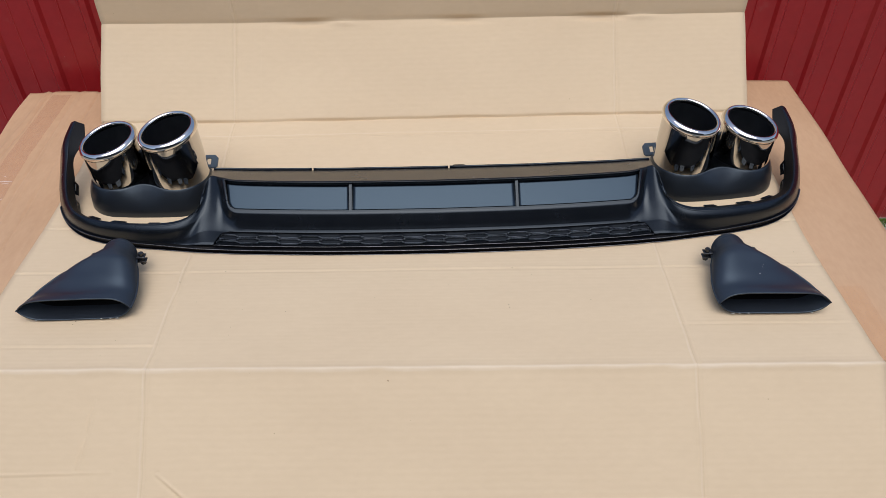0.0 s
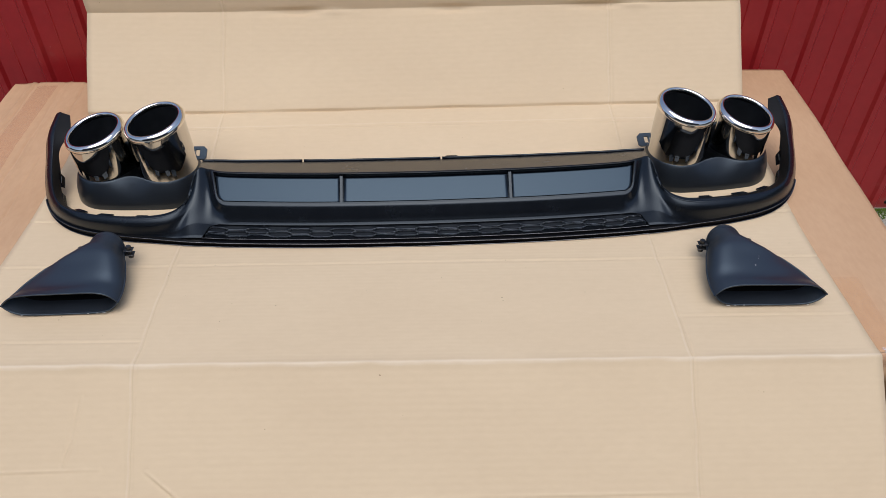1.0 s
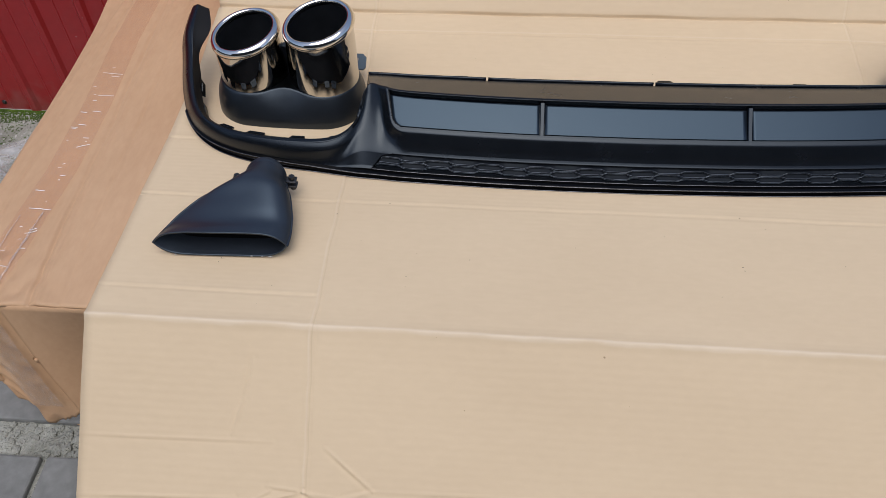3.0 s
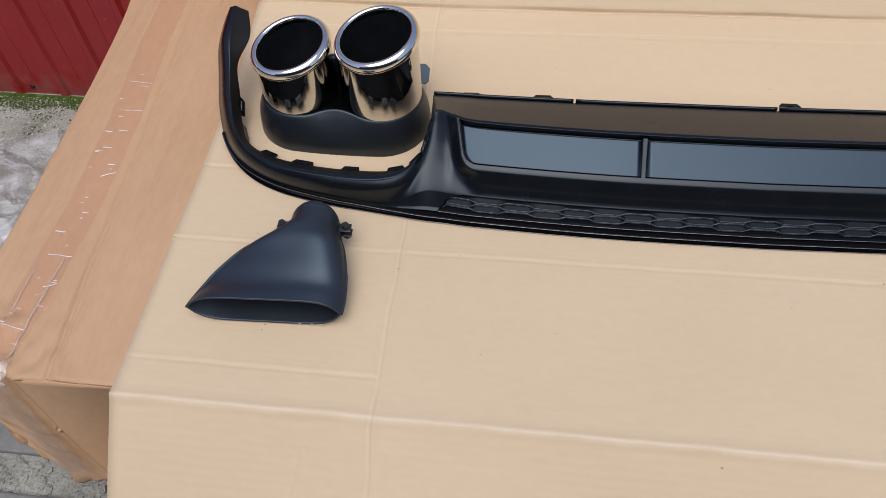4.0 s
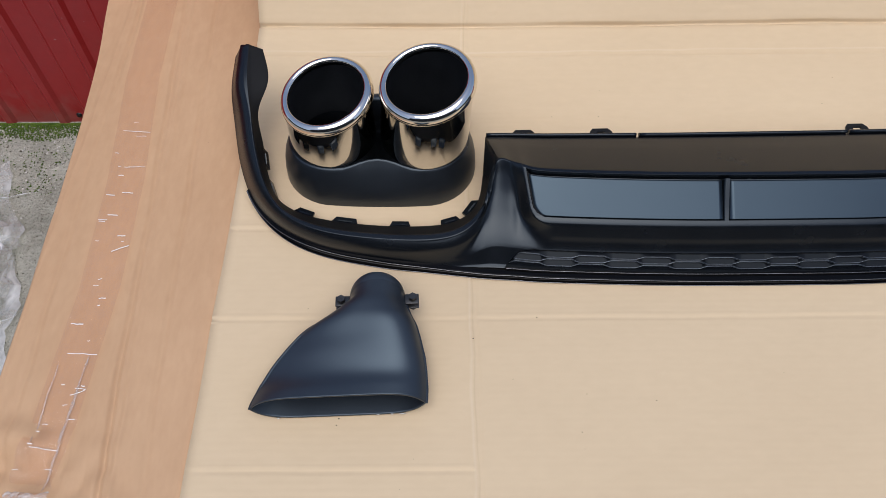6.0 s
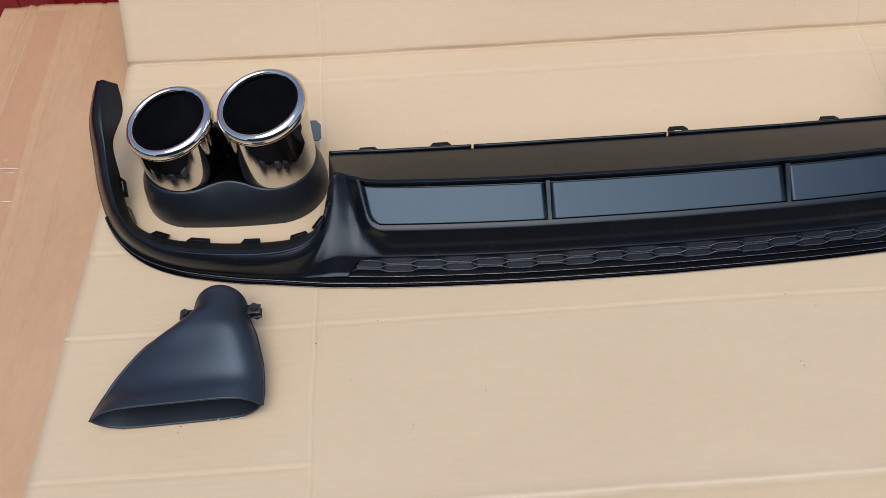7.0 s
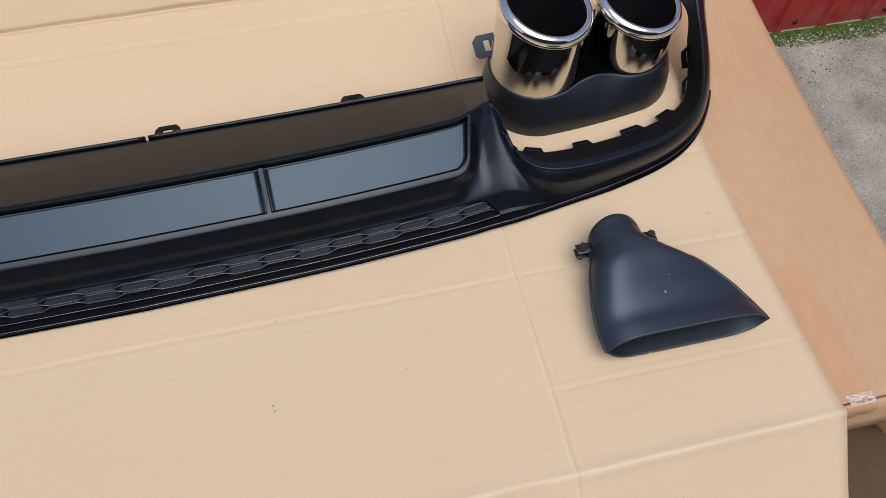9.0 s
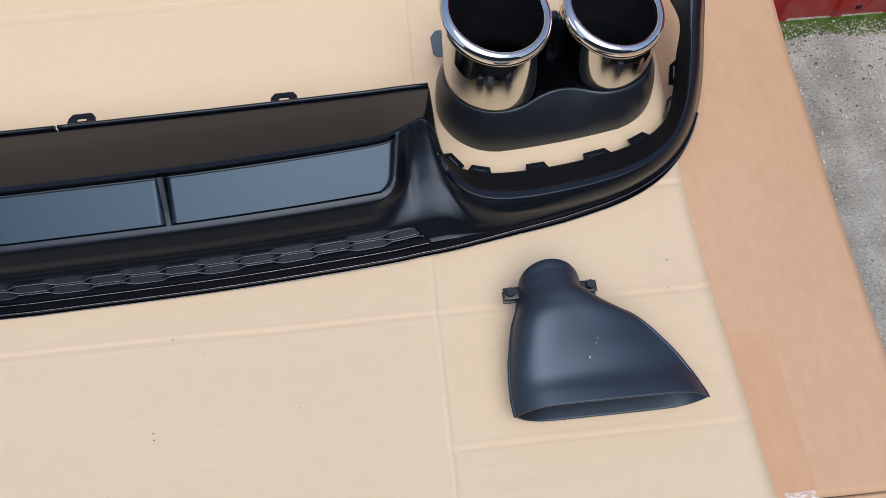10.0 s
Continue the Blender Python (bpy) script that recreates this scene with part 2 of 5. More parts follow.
def link_mesh(name, verts, faces, mat, parent=None, label="", smooth=True, kind=""):
    me = bpy.data.meshes.new(name)
    me.from_pydata([tuple(v) for v in verts], [], faces)
    me.materials.append(mat)
    me.update()
    if smooth:
        me.polygons.foreach_set("use_smooth", [True] * len(me.polygons))
    ob = new(name, me)
    if parent is not None:
        ob.parent = parent
    return tagged(ob, label, "", "", kind)


def part(name, bm, mat, parent=None, label="", smooth=True):
    bmesh.ops.recalc_face_normals(bm, faces=bm.faces)
    me = bpy.data.meshes.new(name)
    bm.to_mesh(me)
    bm.free()
    me.materials.append(mat)
    if smooth:
        me.polygons.foreach_set("use_smooth", [True] * len(me.polygons))
    ob = new(name, me)
    if parent is not None:
        ob.parent = parent
    return tagged(ob, label)


def grid_faces(nu, nv, wrap_u=False, wrap_v=False):
    fs = []
    for i in range(nu if wrap_u else nu - 1):
        for j in range(nv if wrap_v else nv - 1):
            a, b = i * nv + j, ((i + 1) % nu) * nv + j
            c, d = ((i + 1) % nu) * nv + (j + 1) % nv, i * nv + (j + 1) % nv
            fs.append((a, b, c, d))
    return fs


def box_bm(sx, sy, sz, bevel=0.0, at=(0, 0, 0), m=None, segs=2):
    bm = bmesh.new()
    bmesh.ops.create_cube(bm, size=1, matrix=Matrix.Translation(at) @ (m or Matrix()) @ Matrix.Diagonal((sx, sy, sz, 1)))
    if bevel:
        bmesh.ops.bevel(bm, geom=bm.edges[:], offset=bevel, segments=segs, affect="EDGES", profile=0.5)
    return bm


def flat_angle(ob, degrees=35):
    """Edges sharper than this stay crisp."""
    me = ob.data
    bm = bmesh.new()
    bm.from_mesh(me)
    for e in bm.edges:
        e.smooth = not (len(e.link_faces) == 2 and e.calc_face_angle(0) > radians(degrees))
    bm.to_mesh(me)
    bm.free()
    return ob


def catmull(keys, t):
    """Points on a spline through keys at t (0 .. len - 1)."""
    k = np.asarray(keys, float)
    n = len(k)
    t = np.clip(np.asarray(t, float), 0, n - 1 - 1e-9)
    i = t.astype(int)
    f = (t - i)[:, None]
    p0, p1, p2, p3 = k[np.maximum(i - 1, 0)], k[i], k[i + 1], k[np.minimum(i + 2, n - 1)]
    return 0.5 * (2 * p1 + (p2 - p0) * f + (2 * p0 - 5 * p1 + 4 * p2 - p3) * f ** 2 + (3 * p1 - p0 - 3 * p2 + p3) * f ** 3)


def smoothstep(a, b, x):
    u = np.clip((np.asarray(x, float) - a) / (b - a), 0, 1)
    return u * u * (3 - 2 * u)


def nz(x, y, z=0.0):
    return noise.noise(Vector((x, y, z)))


TOP = 0.45          # top of the carton
SHEET = 0.4545      # upper face of the board sheet that lies on it


def lift(x, y):
    """The carton's lid bulges up towards its far right corner."""
    return 0.014 * min(max((x + 0.43) / 0.8, 0), 1.37) * min(max((y - 0.92) / 0.63, 0), 1.02)


# ---------------------------------------------------------------- ground and wall
def build_ground():
    xs = np.concatenate([[-60, -20, -8, -4], np.linspace(-2.6, 2.6, 120), [4, 8, 20, 60]])
    ys = np.concatenate([[-60, -20, -8, -4, -2], np.linspace(-1.0, 1.9, 80), [4, 20, 60]])
    v = [(x, y, 0.004 * nz(x * 3, y * 3) + 0.003 * nz(x * 11, y * 11, 3) if abs(x) < 2.7 and -1.1 < y < 2 else 0) for x in xs for y in ys]
    g = link_mesh("ground", v, grid_faces(len(xs), len(ys)), M_CONCRETE)
    tagged(g, "rough weathered grey concrete yard with grit", "ground", kind="structure")
    return g


def build_wall():
    """Ribbed sheet metal: wide pans with raised ribs, standing on the ground."""
    pitch, y0 = 0.1155, 1.845
    prof = []
    x = -1.27 - pitch * 45
    while x < 6.0:
        prof += [(x - 0.013, 0.0), (x - 0.006, -0.0075), (x + 0.008, -0.0075), (x + 0.015, 0.0), (x + 0.054, 0.0), (x + 0.0565, -0.0015), (x + 0.059, 0.0)]
        x += pitch
    zs = [-0.02, 0.0, 0.25, 0.5, 0.7, 0.92]
    v, f = [], []
    for px, py in prof:
        for z in zs:
            v.append((px, y0 + py, z))
    n = len(v)
    nv = len(zs)
    f = grid_faces(len(prof), nv)
    v += [(px, y0 + 0.03, z) for px, py in prof for z in zs]
    f += [tuple(n + i for i in q[::-1]) for q in f]
    w = link_mesh("wall_north", v, f, M_RED, smooth=False)
    tagged(w, "dark red painted ribbed metal wall with chips and scuffs", "wall", kind="structure")
    # washered screws along the foot of the pans
    for k in range(-6, 28, 2):
        sx = -1.27 + 0.040 + pitch * k
        bm = bmesh.new()
        bmesh.ops.create_cone(bm, cap_ends=True, segments=14, radius1=0.0062, radius2=0.0056, depth=0.0015, matrix=pose(sx, y0 - 0.0008, 0.020, 90, 0, 0))
        bmesh.ops.create_cone(bm, cap_ends=True, segments=6, radius1=0.0036, radius2=0.0034, depth=0.004, matrix=pose(sx, y0 - 0.0032, 0.020, 90, 0, 0))
        part("screw", bm, M_STEEL, w, "dull steel screw with a washer" if k == -6 else "", smooth=False)


def build_sky_blockers():
    """Unseen plain dark walls, added behind and beside the viewer to block low sky."""
    for name, x, y, sx, sy, h in (("sky_block_south", 0, -6.0, 16, 0.3, 5.2), ("sky_block_west", -7.5, -2.1, 0.3, 7.8, 2.0), ("sky_block_east", 7.5, -2.1, 0.3, 7.8, 2.0)):
        bm = box_bm(sx, sy, h, 0.02, (x, y, h / 2))
        tagged(part(name, bm, M_FAR, smooth=False), "plain dark unseen wall added to block low sky", "wall", kind="structure")


build_sky_blockers()
build_ground()
build_wall()

# ---------------------------------------------------------------- carton
def build_carton():
    c = thing("carton", (0, 1.34, 0), "large brown corrugated cardboard carton with crushed taped corner", "box")
    x0, x1, y0, y1 = -0.945, 0.845, 0.912, 1.778

    def lid_z(x, y):
        edge = min(1.0, (x - x0) / 0.05, (0.80 + 0.05 * (y - 0.92) - x) / 0.03 + 0.6)
        ridge = 0.0
        for rx, slant, h in ((-0.925, 0.0, 0.004), (-0.905, 0.02, -0.004), (-0.818, 0.07, -0.0055), (-0.805, 0.07, 0.003), (-0.775, 0.06, -0.0035), (-0.735, 0.05, 0.0012)):
            ridge += 0.62 * h * math.exp(-((x - rx - slant * (1.3 - y) - 0.004 * nz(y * 9, rx * 40)) / 0.0034) ** 2) * (0.75 + 0.6 * nz(y * 4, rx * 30))
        return TOP - 0.0008 - 0.004 * (1 - max(0, edge)) ** 2 + ridge + lift(x, y) + 0.0015 * nz(x * 5, y * 4, 7) - 0.010 * math.exp(-((x - x0) ** 2 + (y - y0) ** 2) / 0.0035) + 0.026 * (abs(nz(x * 24, y * 24, 3)) - 0.25) * math.exp(-((x + 0.88) ** 2 / 0.007 + (y - 0.935) ** 2 / 0.004)) - 0.006 * math.exp(-((y - 0.934 - 0.10 * (-0.80 - x)) / 0.006) ** 2) * float(smoothstep(-0.78, -0.84, x))

    def crush(x):
        """The front left corner is pushed back and down."""
        return 0.020 * float(smoothstep(-0.82, -0.93, x)) + 0.004 * nz(x * 40, 2.0) * float(smoothstep(-0.78, -0.86, x))

    across = np.concatenate([np.linspace(0, 0.15, 230, endpoint=False), np.linspace(0.15, 1, 190)])
    nx, ny = len(across), 100
    v = []
    for i in range(nx):
        for j in range(ny):
            a, b = across[i], j / (ny - 1)
            y = y0 + b * (y1 - y0)
            xl = x0 + 0.022 * (1 - b) - 0.025 * smoothstep(0.5, 1, b) + 0.003 * nz(y * 8, 1.7)
            xr = float(np.interp(y, [0.912, 1.06, 1.22, 1.38, 1.5, 1.78], [0.809, 0.810, 0.815, 0.822, 0.831, 0.847])) + 0.001 * nz(y * 8, 9.1)
            x = xl + a * (xr - xl)
            yy = y + (0.004 * nz(x * 6, 4.4) if j == 0 else 0)
            yy += crush(x) * (1 - b) ** 3
            v.append((x, yy - 1.34, lid_z(x, y) - 0.25 * crush(x) * max(0.0, 1 - b * 18)))
    lid = link_mesh("lid", v, grid_faces(nx, ny), M_KRAFT, c)
    s = lid.modifiers.new("thickness", "SOLIDIFY")
    s.thickness, s.offset = 0.005, -1

    def side(name, pts, label=""):
        bm = bmesh.new()
        bm.faces.new([bm.verts.new((p[0], p[1] - 1.34, p[2])) for p in pts])
        ob = part(name, bm, M_KRAFT, c, label, smooth=False)
        s = ob.modifiers.new("thickness", "SOLIDIFY")
        s.thickness, s.offset = 0.005, 0
        return ob

    zt = TOP - 0.0050

    def fold_x(z):
        """The fold that parts the pushed-in front from the corner flap."""
        return float(np.interp(z, [0.19, 0.23, 0.297, 0.345, zt], [-0.783, -0.792, -0.809, -0.819, -0.833]))

    # front: drawn forward with the flap along the fold, pushed in beside it, torn away below
    v, nx, nz_ = [], 40, 24
    for i in range(nx):
        a = (i / (nx - 1)) ** 1.6
        low = 0.225 - 0.22 * float(smoothstep(0.0, 0.16, a)) + 0.004 * nz(a * 60, 2.2)
        for j in range(nz_):
            z = zt + (low - zt) * j / (nz_ - 1)
            xf = fold_x(z)
            x = xf + (0.42 - xf) * a
            push = -0.15 + 0.60 * float(smoothstep(-0.01, 0.15, x - xf))
            v.append((x, y0 + 0.004 + push * (zt - z) * (1 if push < 0 else 0.8) + 0.0015 * nz(x * 12, z * 9) - 1.34, z))
    f = link_mesh("front_wall", v, grid_faces(nx, nz_), M_KRAFT, c, "shaded front pushed in below the lid")
    s = f.modifiers.new("thickness", "SOLIDIFY")
    s.thickness, s.offset = 0.004, 0
    side("bottom", [(-0.92, y0 + 0.06, 0.006), (1.0, y0 + 0.01, 0.006), (0.85, y1 - 0.01, 0.006), (-0.95, y1 - 0.01, 0.006)])
    side("back_wall", [(-0.965, y1 - 0.006, zt), (0.86, y1 - 0.006, zt), (0.86, y1 - 0.006, 0.002), (-0.965, y1 - 0.006, 0.002)])
    side("side_wall", [(-0.914, y0 + 0.05, zt - 0.03), (-0.964, y1 - 0.01, zt), (-0.964, y1 - 0.01, 0.002), (-0.93, y0 + 0.2, 0.002), (-0.920, y0 + 0.08, 0.12), (-0.914, y0 + 0.05, 0.29)])
    side("side_wall", [(0.803, y0 + 0.004, zt), (0.838, y1 - 0.01, zt), (0.838, y1 - 0.01, 0.002), (0.838, y0 + 0.3, 0.002), (0.803, y0 + 0.2, 0.25)])
    side("side_wall", [(0.803, y0 + 0.004, zt), (0.803, y0 + 0.2, 0.25), (0.838, y0 + 0.3, 0.002), (1.02, y0 + 0.02, 0.002), (1.0, y0 - 0.01, 0.3)], "side bulging out at the open front corner")
    # crushed corner flap that leans outwards, torn off below
    nu, nv = 44, 26
    v = []
    for j in range(nu):
        t = j / (nu - 1)
        for i in range(nv):
            b = i / (nv - 1)
            xe = float(np.interp(b, [0, 0.3, 0.52, 0.7, 0.85, 1], [-0.793, -0.821, -0.853, -0.869, -0.889, -0.903]))
            ze = float(np.interp(b, [0, 0.3, 0.52, 0.7, 0.85, 1], [0.226, 0.209, 0.190, 0.224, 0.252, 0.296])) + 0.005 * nz(b * 16, 7.7) + 0.003 * nz(b * 45, 1.7)
            z = zt - 0.010 * b * b + (ze - zt) * t
            flat = -0.833 - 0.076 * b
            x = (fold_x(z) if b == 0 else flat + (xe - flat) * t) - 0.014 * b * math.sin(math.pi * t) + 0.004 * nz(t * 9, 1.2) * b
            dent = 0.009 * (abs(nz(b * 3.5, t * 6, 2)) - 0.2) * min(1, t * 4) * min(1.0, b * 5)
            y = y0 + 0.004 - 0.15 * (zt - z) + crush(flat) * (1 - t) * 0.7 + 0.016 * b * b * t + dent
            v.append((x, y - 1.34, z))
    f = link_mesh("torn_flap", v, [q[::-1] for q in grid_faces(nu, nv)], M_KRAFT, c, "crumpled torn corner flap")
    s = f.modifiers.new("thickness", "SOLIDIFY")
    s.thickness = 0.004
    # top flap edge glued over the front, uneven below
    v = []
    for i in range(60):
        t = i / 59
        x = 0.44 + 0.386 * t
        for j in range(4):
            b = j / 3
            v.append((x, y0 - 0.002 - 0.012 * b - 1.34, zt + 0.006 - b * (0.050 + 0.004 * nz(t * 12, 8.0) + 0.002 * nz(t * 60, 3.0))))
    f = link_mesh("front_flap", v, grid_faces(60, 4), M_KRAFT, c, "torn lid flap hanging over the open front")
    s = f.modifiers.new("thickness", "SOLIDIFY")
    s.thickness, s.offset = 0.004, 0
    return c, lid_z


carton, lid_z = build_carton()


def build_dark_fill():
    """An added board on the ground, coloured dark for the shade at the open end."""
    v = []
    for i in range(24):
        for j in range(16):
            a, b = i / 23, j / 15
            x, y = 0.50 + 0.72 * a, 0.60 + 0.38 * b
            v.append((x - 0.86 + 0.004 * nz(b * 6, 1.0), y - 0.79 + 0.004 * nz(a * 8, 2.0), 0.012 + 0.006 * nz(a * 3, b * 3) + 0.004))
    ob = link_mesh("dark_fill_piece", v, grid_faces(24, 16), M_DARK_FILL)
    m = ob.modifiers.new("thickness", "SOLIDIFY")
    m.thickness, m.offset = 0.005, -1
    ob.matrix_basis = pose(0.86, 0.79, 0.0, 0, 0, -3)
    tagged(ob, "added dark brown board that stands in for shade below the open front", "cardboard")


# dark brown that carries the shade below the carton's open front
M_DARK_FILL = board_material("dark_fill_board", (0.085, 0.054, 0.030), (0.12, 0.078, 0.044), 0.7, flute_bump=0.03, axis="X", stretch=(1.0, 0.7, 1.0))
build_dark_fill()

# ---------------------------------------------------------------- board sheet
# short creases on the hanging front: from x, depth below the fold, to x, depth, height
WRINKLES = ((-0.405, -0.150, -0.343, -0.200, 0.0022), (-0.343, -0.200, -0.385, -0.212, 0.0012), (-0.429, -0.206, -0.385, -0.212, 0.0016), (-0.515, -0.228, -0.429, -0.206, 0.0020), (-0.50, -0.226, -0.47, -0.206, 0.0014), (-0.429, -0.206, -0.38, -0.235, 0.0018),
            (-0.500, -0.045, -0.508, -0.095, 0.0014), (-0.508, -0.095, -0.521, -0.140, 0.0016), (-0.429, -0.206, -0.398, -0.217, 0.0016), (-0.431, -0.213, -0.396, -0.233, 0.0014), (-0.474, -0.201, -0.431, -0.205, 0.0014), (-0.716, -0.150, -0.47, -0.146, 0.0010), (-0.716, -0.226, -0.515, -0.218, 0.0014), (-0.343, -0.200, 0.10, -0.192, 0.0011), (0.10, -0.192, 0.383, -0.191, 0.0010), (0.383, -0.205, 0.50, -0.225, 0.0012))


def build_sheet():
    c = thing("cardboard_sheet", (0, 1.2, SHEET), "creased pale brown corrugated cardboard sheet draped over a carton", "cardboard")
    path = [(0.615, 0.188), (0.905, 0.4520), (1.05, 0.4535), (1.25, 0.4545), (1.42, 0.463), (1.562, 0.488), (1.706, 0.646), (1.706, 0.83)]
    sharp = {1: 0.008, 5: 0.006, 6: 0.006}
    # arc-length samples of the fold line
    seg = [math.dist(path[i], path[i + 1]) for i in range(len(path) - 1)]
    cum = [0]
    for s in seg:
        cum.append(cum[-1] + s)
    fine = np.unique(np.concatenate([np.arange(0, cum[-1], 0.006), np.arange(cum[1] - 0.25, cum[1] - 0.14, 0.0018), np.arange(cum[1] - 0.14, cum[1] - 0.04, 0.003)] + [np.linspace(cum[i] - 0.014, cum[i] + 0.014, 29) for i in sharp] +
                                    [np.linspace(cum[1] + d - 0.008, cum[1] + d + 0.008, 9) for d in (0.045, 0.082, 0.212, 0.331, 0.60)]))
    fine = fine[(fine >= 0) & (fine <= cum[-1])]

    def at(s):
        i = min(max(np.searchsorted(cum, s) - 1, 0), len(seg) - 1)
        f = (s - cum[i]) / seg[i]
        return np.array(path[i]) + (np.array(path[i + 1]) - np.array(path[i])) * f

    xs = np.unique(np.concatenate([np.linspace(-0.713, 0.666, 110), np.linspace(-0.53, -0.34, 104), np.linspace(-0.442, -0.418, 25), np.linspace(0.362, 0.412, 50)]))
    fold_front, fold_back = cum[1], cum[5]
    creases = ((fold_front + 0.331, 0.0018, 0.006, 2), (fold_front + 0.212, 0.0014, 0.005, 0), (fold_front + 0.045, 0.0012, 0.005, 1), (fold_front + 0.082, 0.0012, 0.005, 3),
               (fold_front + 0.605, -0.0018, 0.005, 0), (fold_back + 0.105, 0.0008, 0.006, 1))
    v = []
    for x in xs:
        for s in fine:
            p = at(s)
            q = (at(min(s + 0.004, cum[-1])) - at(max(s - 0.004, 0)))
            q /= np.hypot(*q)
            nrm = np.array((-q[1], q[0]))
            h = 0.0
            for sc, d, w, where in creases:
                if where == 1 and x > -0.43 or where == 2 and -0.43 < x < 0.383 or where == 3 and x < 0.383:
                    continue
                wob = 0.0022 * nz(x * 5, sc * 9) + 0.0008 * nz(x * 23, sc * 5)
                u = (s - sc - wob) / w
                h += 0.8 * (-d * math.exp(-(u * 2.2) ** 2) + 0.5 * d * math.exp(-((u - 0.9) * 2) ** 2)) * (0.75 + 0.6 * nz(x * 3, sc * 7, 4))
            for xc in (-0.43, 0.383):
                u = (x - xc - 0.003 * nz(s * 5, xc)) / 0.0055
                h += (0.0008 * math.exp(-(u * 2) ** 2) - 0.0010 * math.exp(-((u - 1.1) * 2) ** 2)) * (0.8 + 0.6 * nz(s * 9, xc * 3))
            for sf in (fold_front, fold_back, cum[6]):
                u = (s - sf) / 0.007
                h += (0.0014 if sf == fold_front else -0.001) * math.exp(-u * u) * (0.8 + 0.7 * nz(x * 12, sf))
                if sf == fold_back:
                    h -= 0.0055 * math.exp(-((s - sf - 0.0015 * nz(x * 9, 1.0)) / 0.0024) ** 2) * (0.75 + 0.5 * nz(x * 7, 3.0))
            for xd, wd, dd in ((-0.27, 0.05, 0.006), (-0.20, 0.03, -0.004), (0.06, 0.04, 0.005), (0.36, 0.05, 0.006), (0.44, 0.03, -0.004)):
                h -= dd * math.exp(-((x - xd) / wd) ** 2 - ((s - cum[6] + 0.004) / 0.007) ** 2)
            for xa, sa, xb, sb, dep in WRINKLES:
                ex, es = xb - xa, sb - sa
                px, ps = x - xa, s - fold_front - sa
                along = min(max((px * ex + ps * es) / (ex * ex + es * es), 0), 1)
                off = (px * es - ps * ex) / math.hypot(ex, es) if 0 < along < 1 else math.hypot(px - along * ex, ps - along * es)
                if abs(off) < 0.02:
                    h += 0.85 * dep * (math.exp(-(off / 0.0020) ** 2) - 0.6 * math.exp(-((off - 0.0036) / 0.0026) ** 2)) * math.sin(math.pi * min(max(along, 0.04), 0.96)) ** 0.5
            h += 0.0009 * nz(x * 4, s * 5, 2.0) + 0.0004 * nz(x * 17, s * 22, 5.0) - 0.0004
            if s > fold_back:
                h += 0.006 * nz(x * 1.6, s * 2, 9.0) * min(1, (s - fold_back) / 0.1)
            flat = fold_front < s < cum[3]
            if flat:
                h = max(h, -0.0012)
            slant = max(0.0, x - 0.40) / 0.266 * float(np.interp(p[0], [0.90, 1.03, 1.2, 1.3, 1.5], [0, 0.006, 0.010, 0.006, 0]))
            v.append((x - slant + 0.0015 * nz(s * 9, 3.0), p[0] + nrm[0] * h - 1.2, p[1] + nrm[1] * h + lift(x, min(p[0], 1.56)) - SHEET))
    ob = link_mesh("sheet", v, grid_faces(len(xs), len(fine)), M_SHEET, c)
    m = ob.modifiers.new("thickness", "SOLIDIFY")
    m.thickness, m.offset = 0.0035, -1
    return c


build_sheet()

# ---------------------------------------------------------------- rear diffuser
BASE = Vector((0.0, 1.25, SHEET + 0.001))
LIP = [(0, 1.160, 0.463), (0.18, 1.163, 0.463), (0.33, 1.170, 0.464), (0.375, 1.174, 0.464), (0.40, 1.176, 0.464), (0.418, 1.178, 0.464), (0.432, 1.180, 0.464), (0.447, 1.182, 0.464),
       (0.475, 1.186, 0.464), (0.53, 1.194, 0.464), (0.595, 1.210, 0.465), (0.645, 1.236, 0.467), (0.680, 1.274, 0.471), (0.699, 1.320, 0.487), (0.707, 1.37, 0.513), (0.710, 1.405, 0.535), (0.706, 1.444, 0.552)]
RIDGE = [(0, 1.245, 0.547), (0.18, 1.247, 0.548), (0.335, 1.254, 0.550), (0.372, 1.262, 0.552), (0.3935, 1.2695, 0.5508), (0.4022, 1.2505, 0.5375), (0.410, 1.228, 0.517), (0.432, 1.207, 0.504),
         (0.468, 1.199, 0.499), (0.53, 1.203, 0.497), (0.593, 1.215, 0.497), (0.636, 1.238, 0.498), (0.660, 1.270, 0.503), (0.674, 1.312, 0.518), (0.682, 1.36, 0.540), (0.690, 1.40, 0.557), (0.689, 1.446, 0.569)]
INNER = [(0, 1.327, 0.5215), (0.18, 1.327, 0.5225), (0.335, 1.326, 0.5265), (0.375, 1.3255, 0.529), (0.404, 1.325, 0.530), (0.407, 1.296, 0.497), (0.414, 1.268, 0.479), (0.434, 1.247, 0.473),
         (0.468, 1.238, 0.472), (0.535, 1.240, 0.472), (0.605, 1.252, 0.473), (0.648, 1.274, 0.476), (0.664, 1.305, 0.488), (0.669, 1.335, 0.508), (0.674, 1.367, 0.533), (0.662, 1.405, 0.550), (0.670, 1.442, 0.564)]
KNOTS = len(LIP) - 1
DEEP = 0.118        # length of the slope from lip to top edge, in the middle
FOOT = [(0, 0), (0.0034, -0.0018), (0.0048, -0.0010), (0.0058, 0.0007), (0.0066, 0.0004), (0.010, 0.0000), (0.029, 0.0030), (0.037, 0.0030), (0.047, 0.0016), (0.062, -0.0008), (0.085, -0.0022), (0.105, -0.0012), (0.118, 0.0006)]
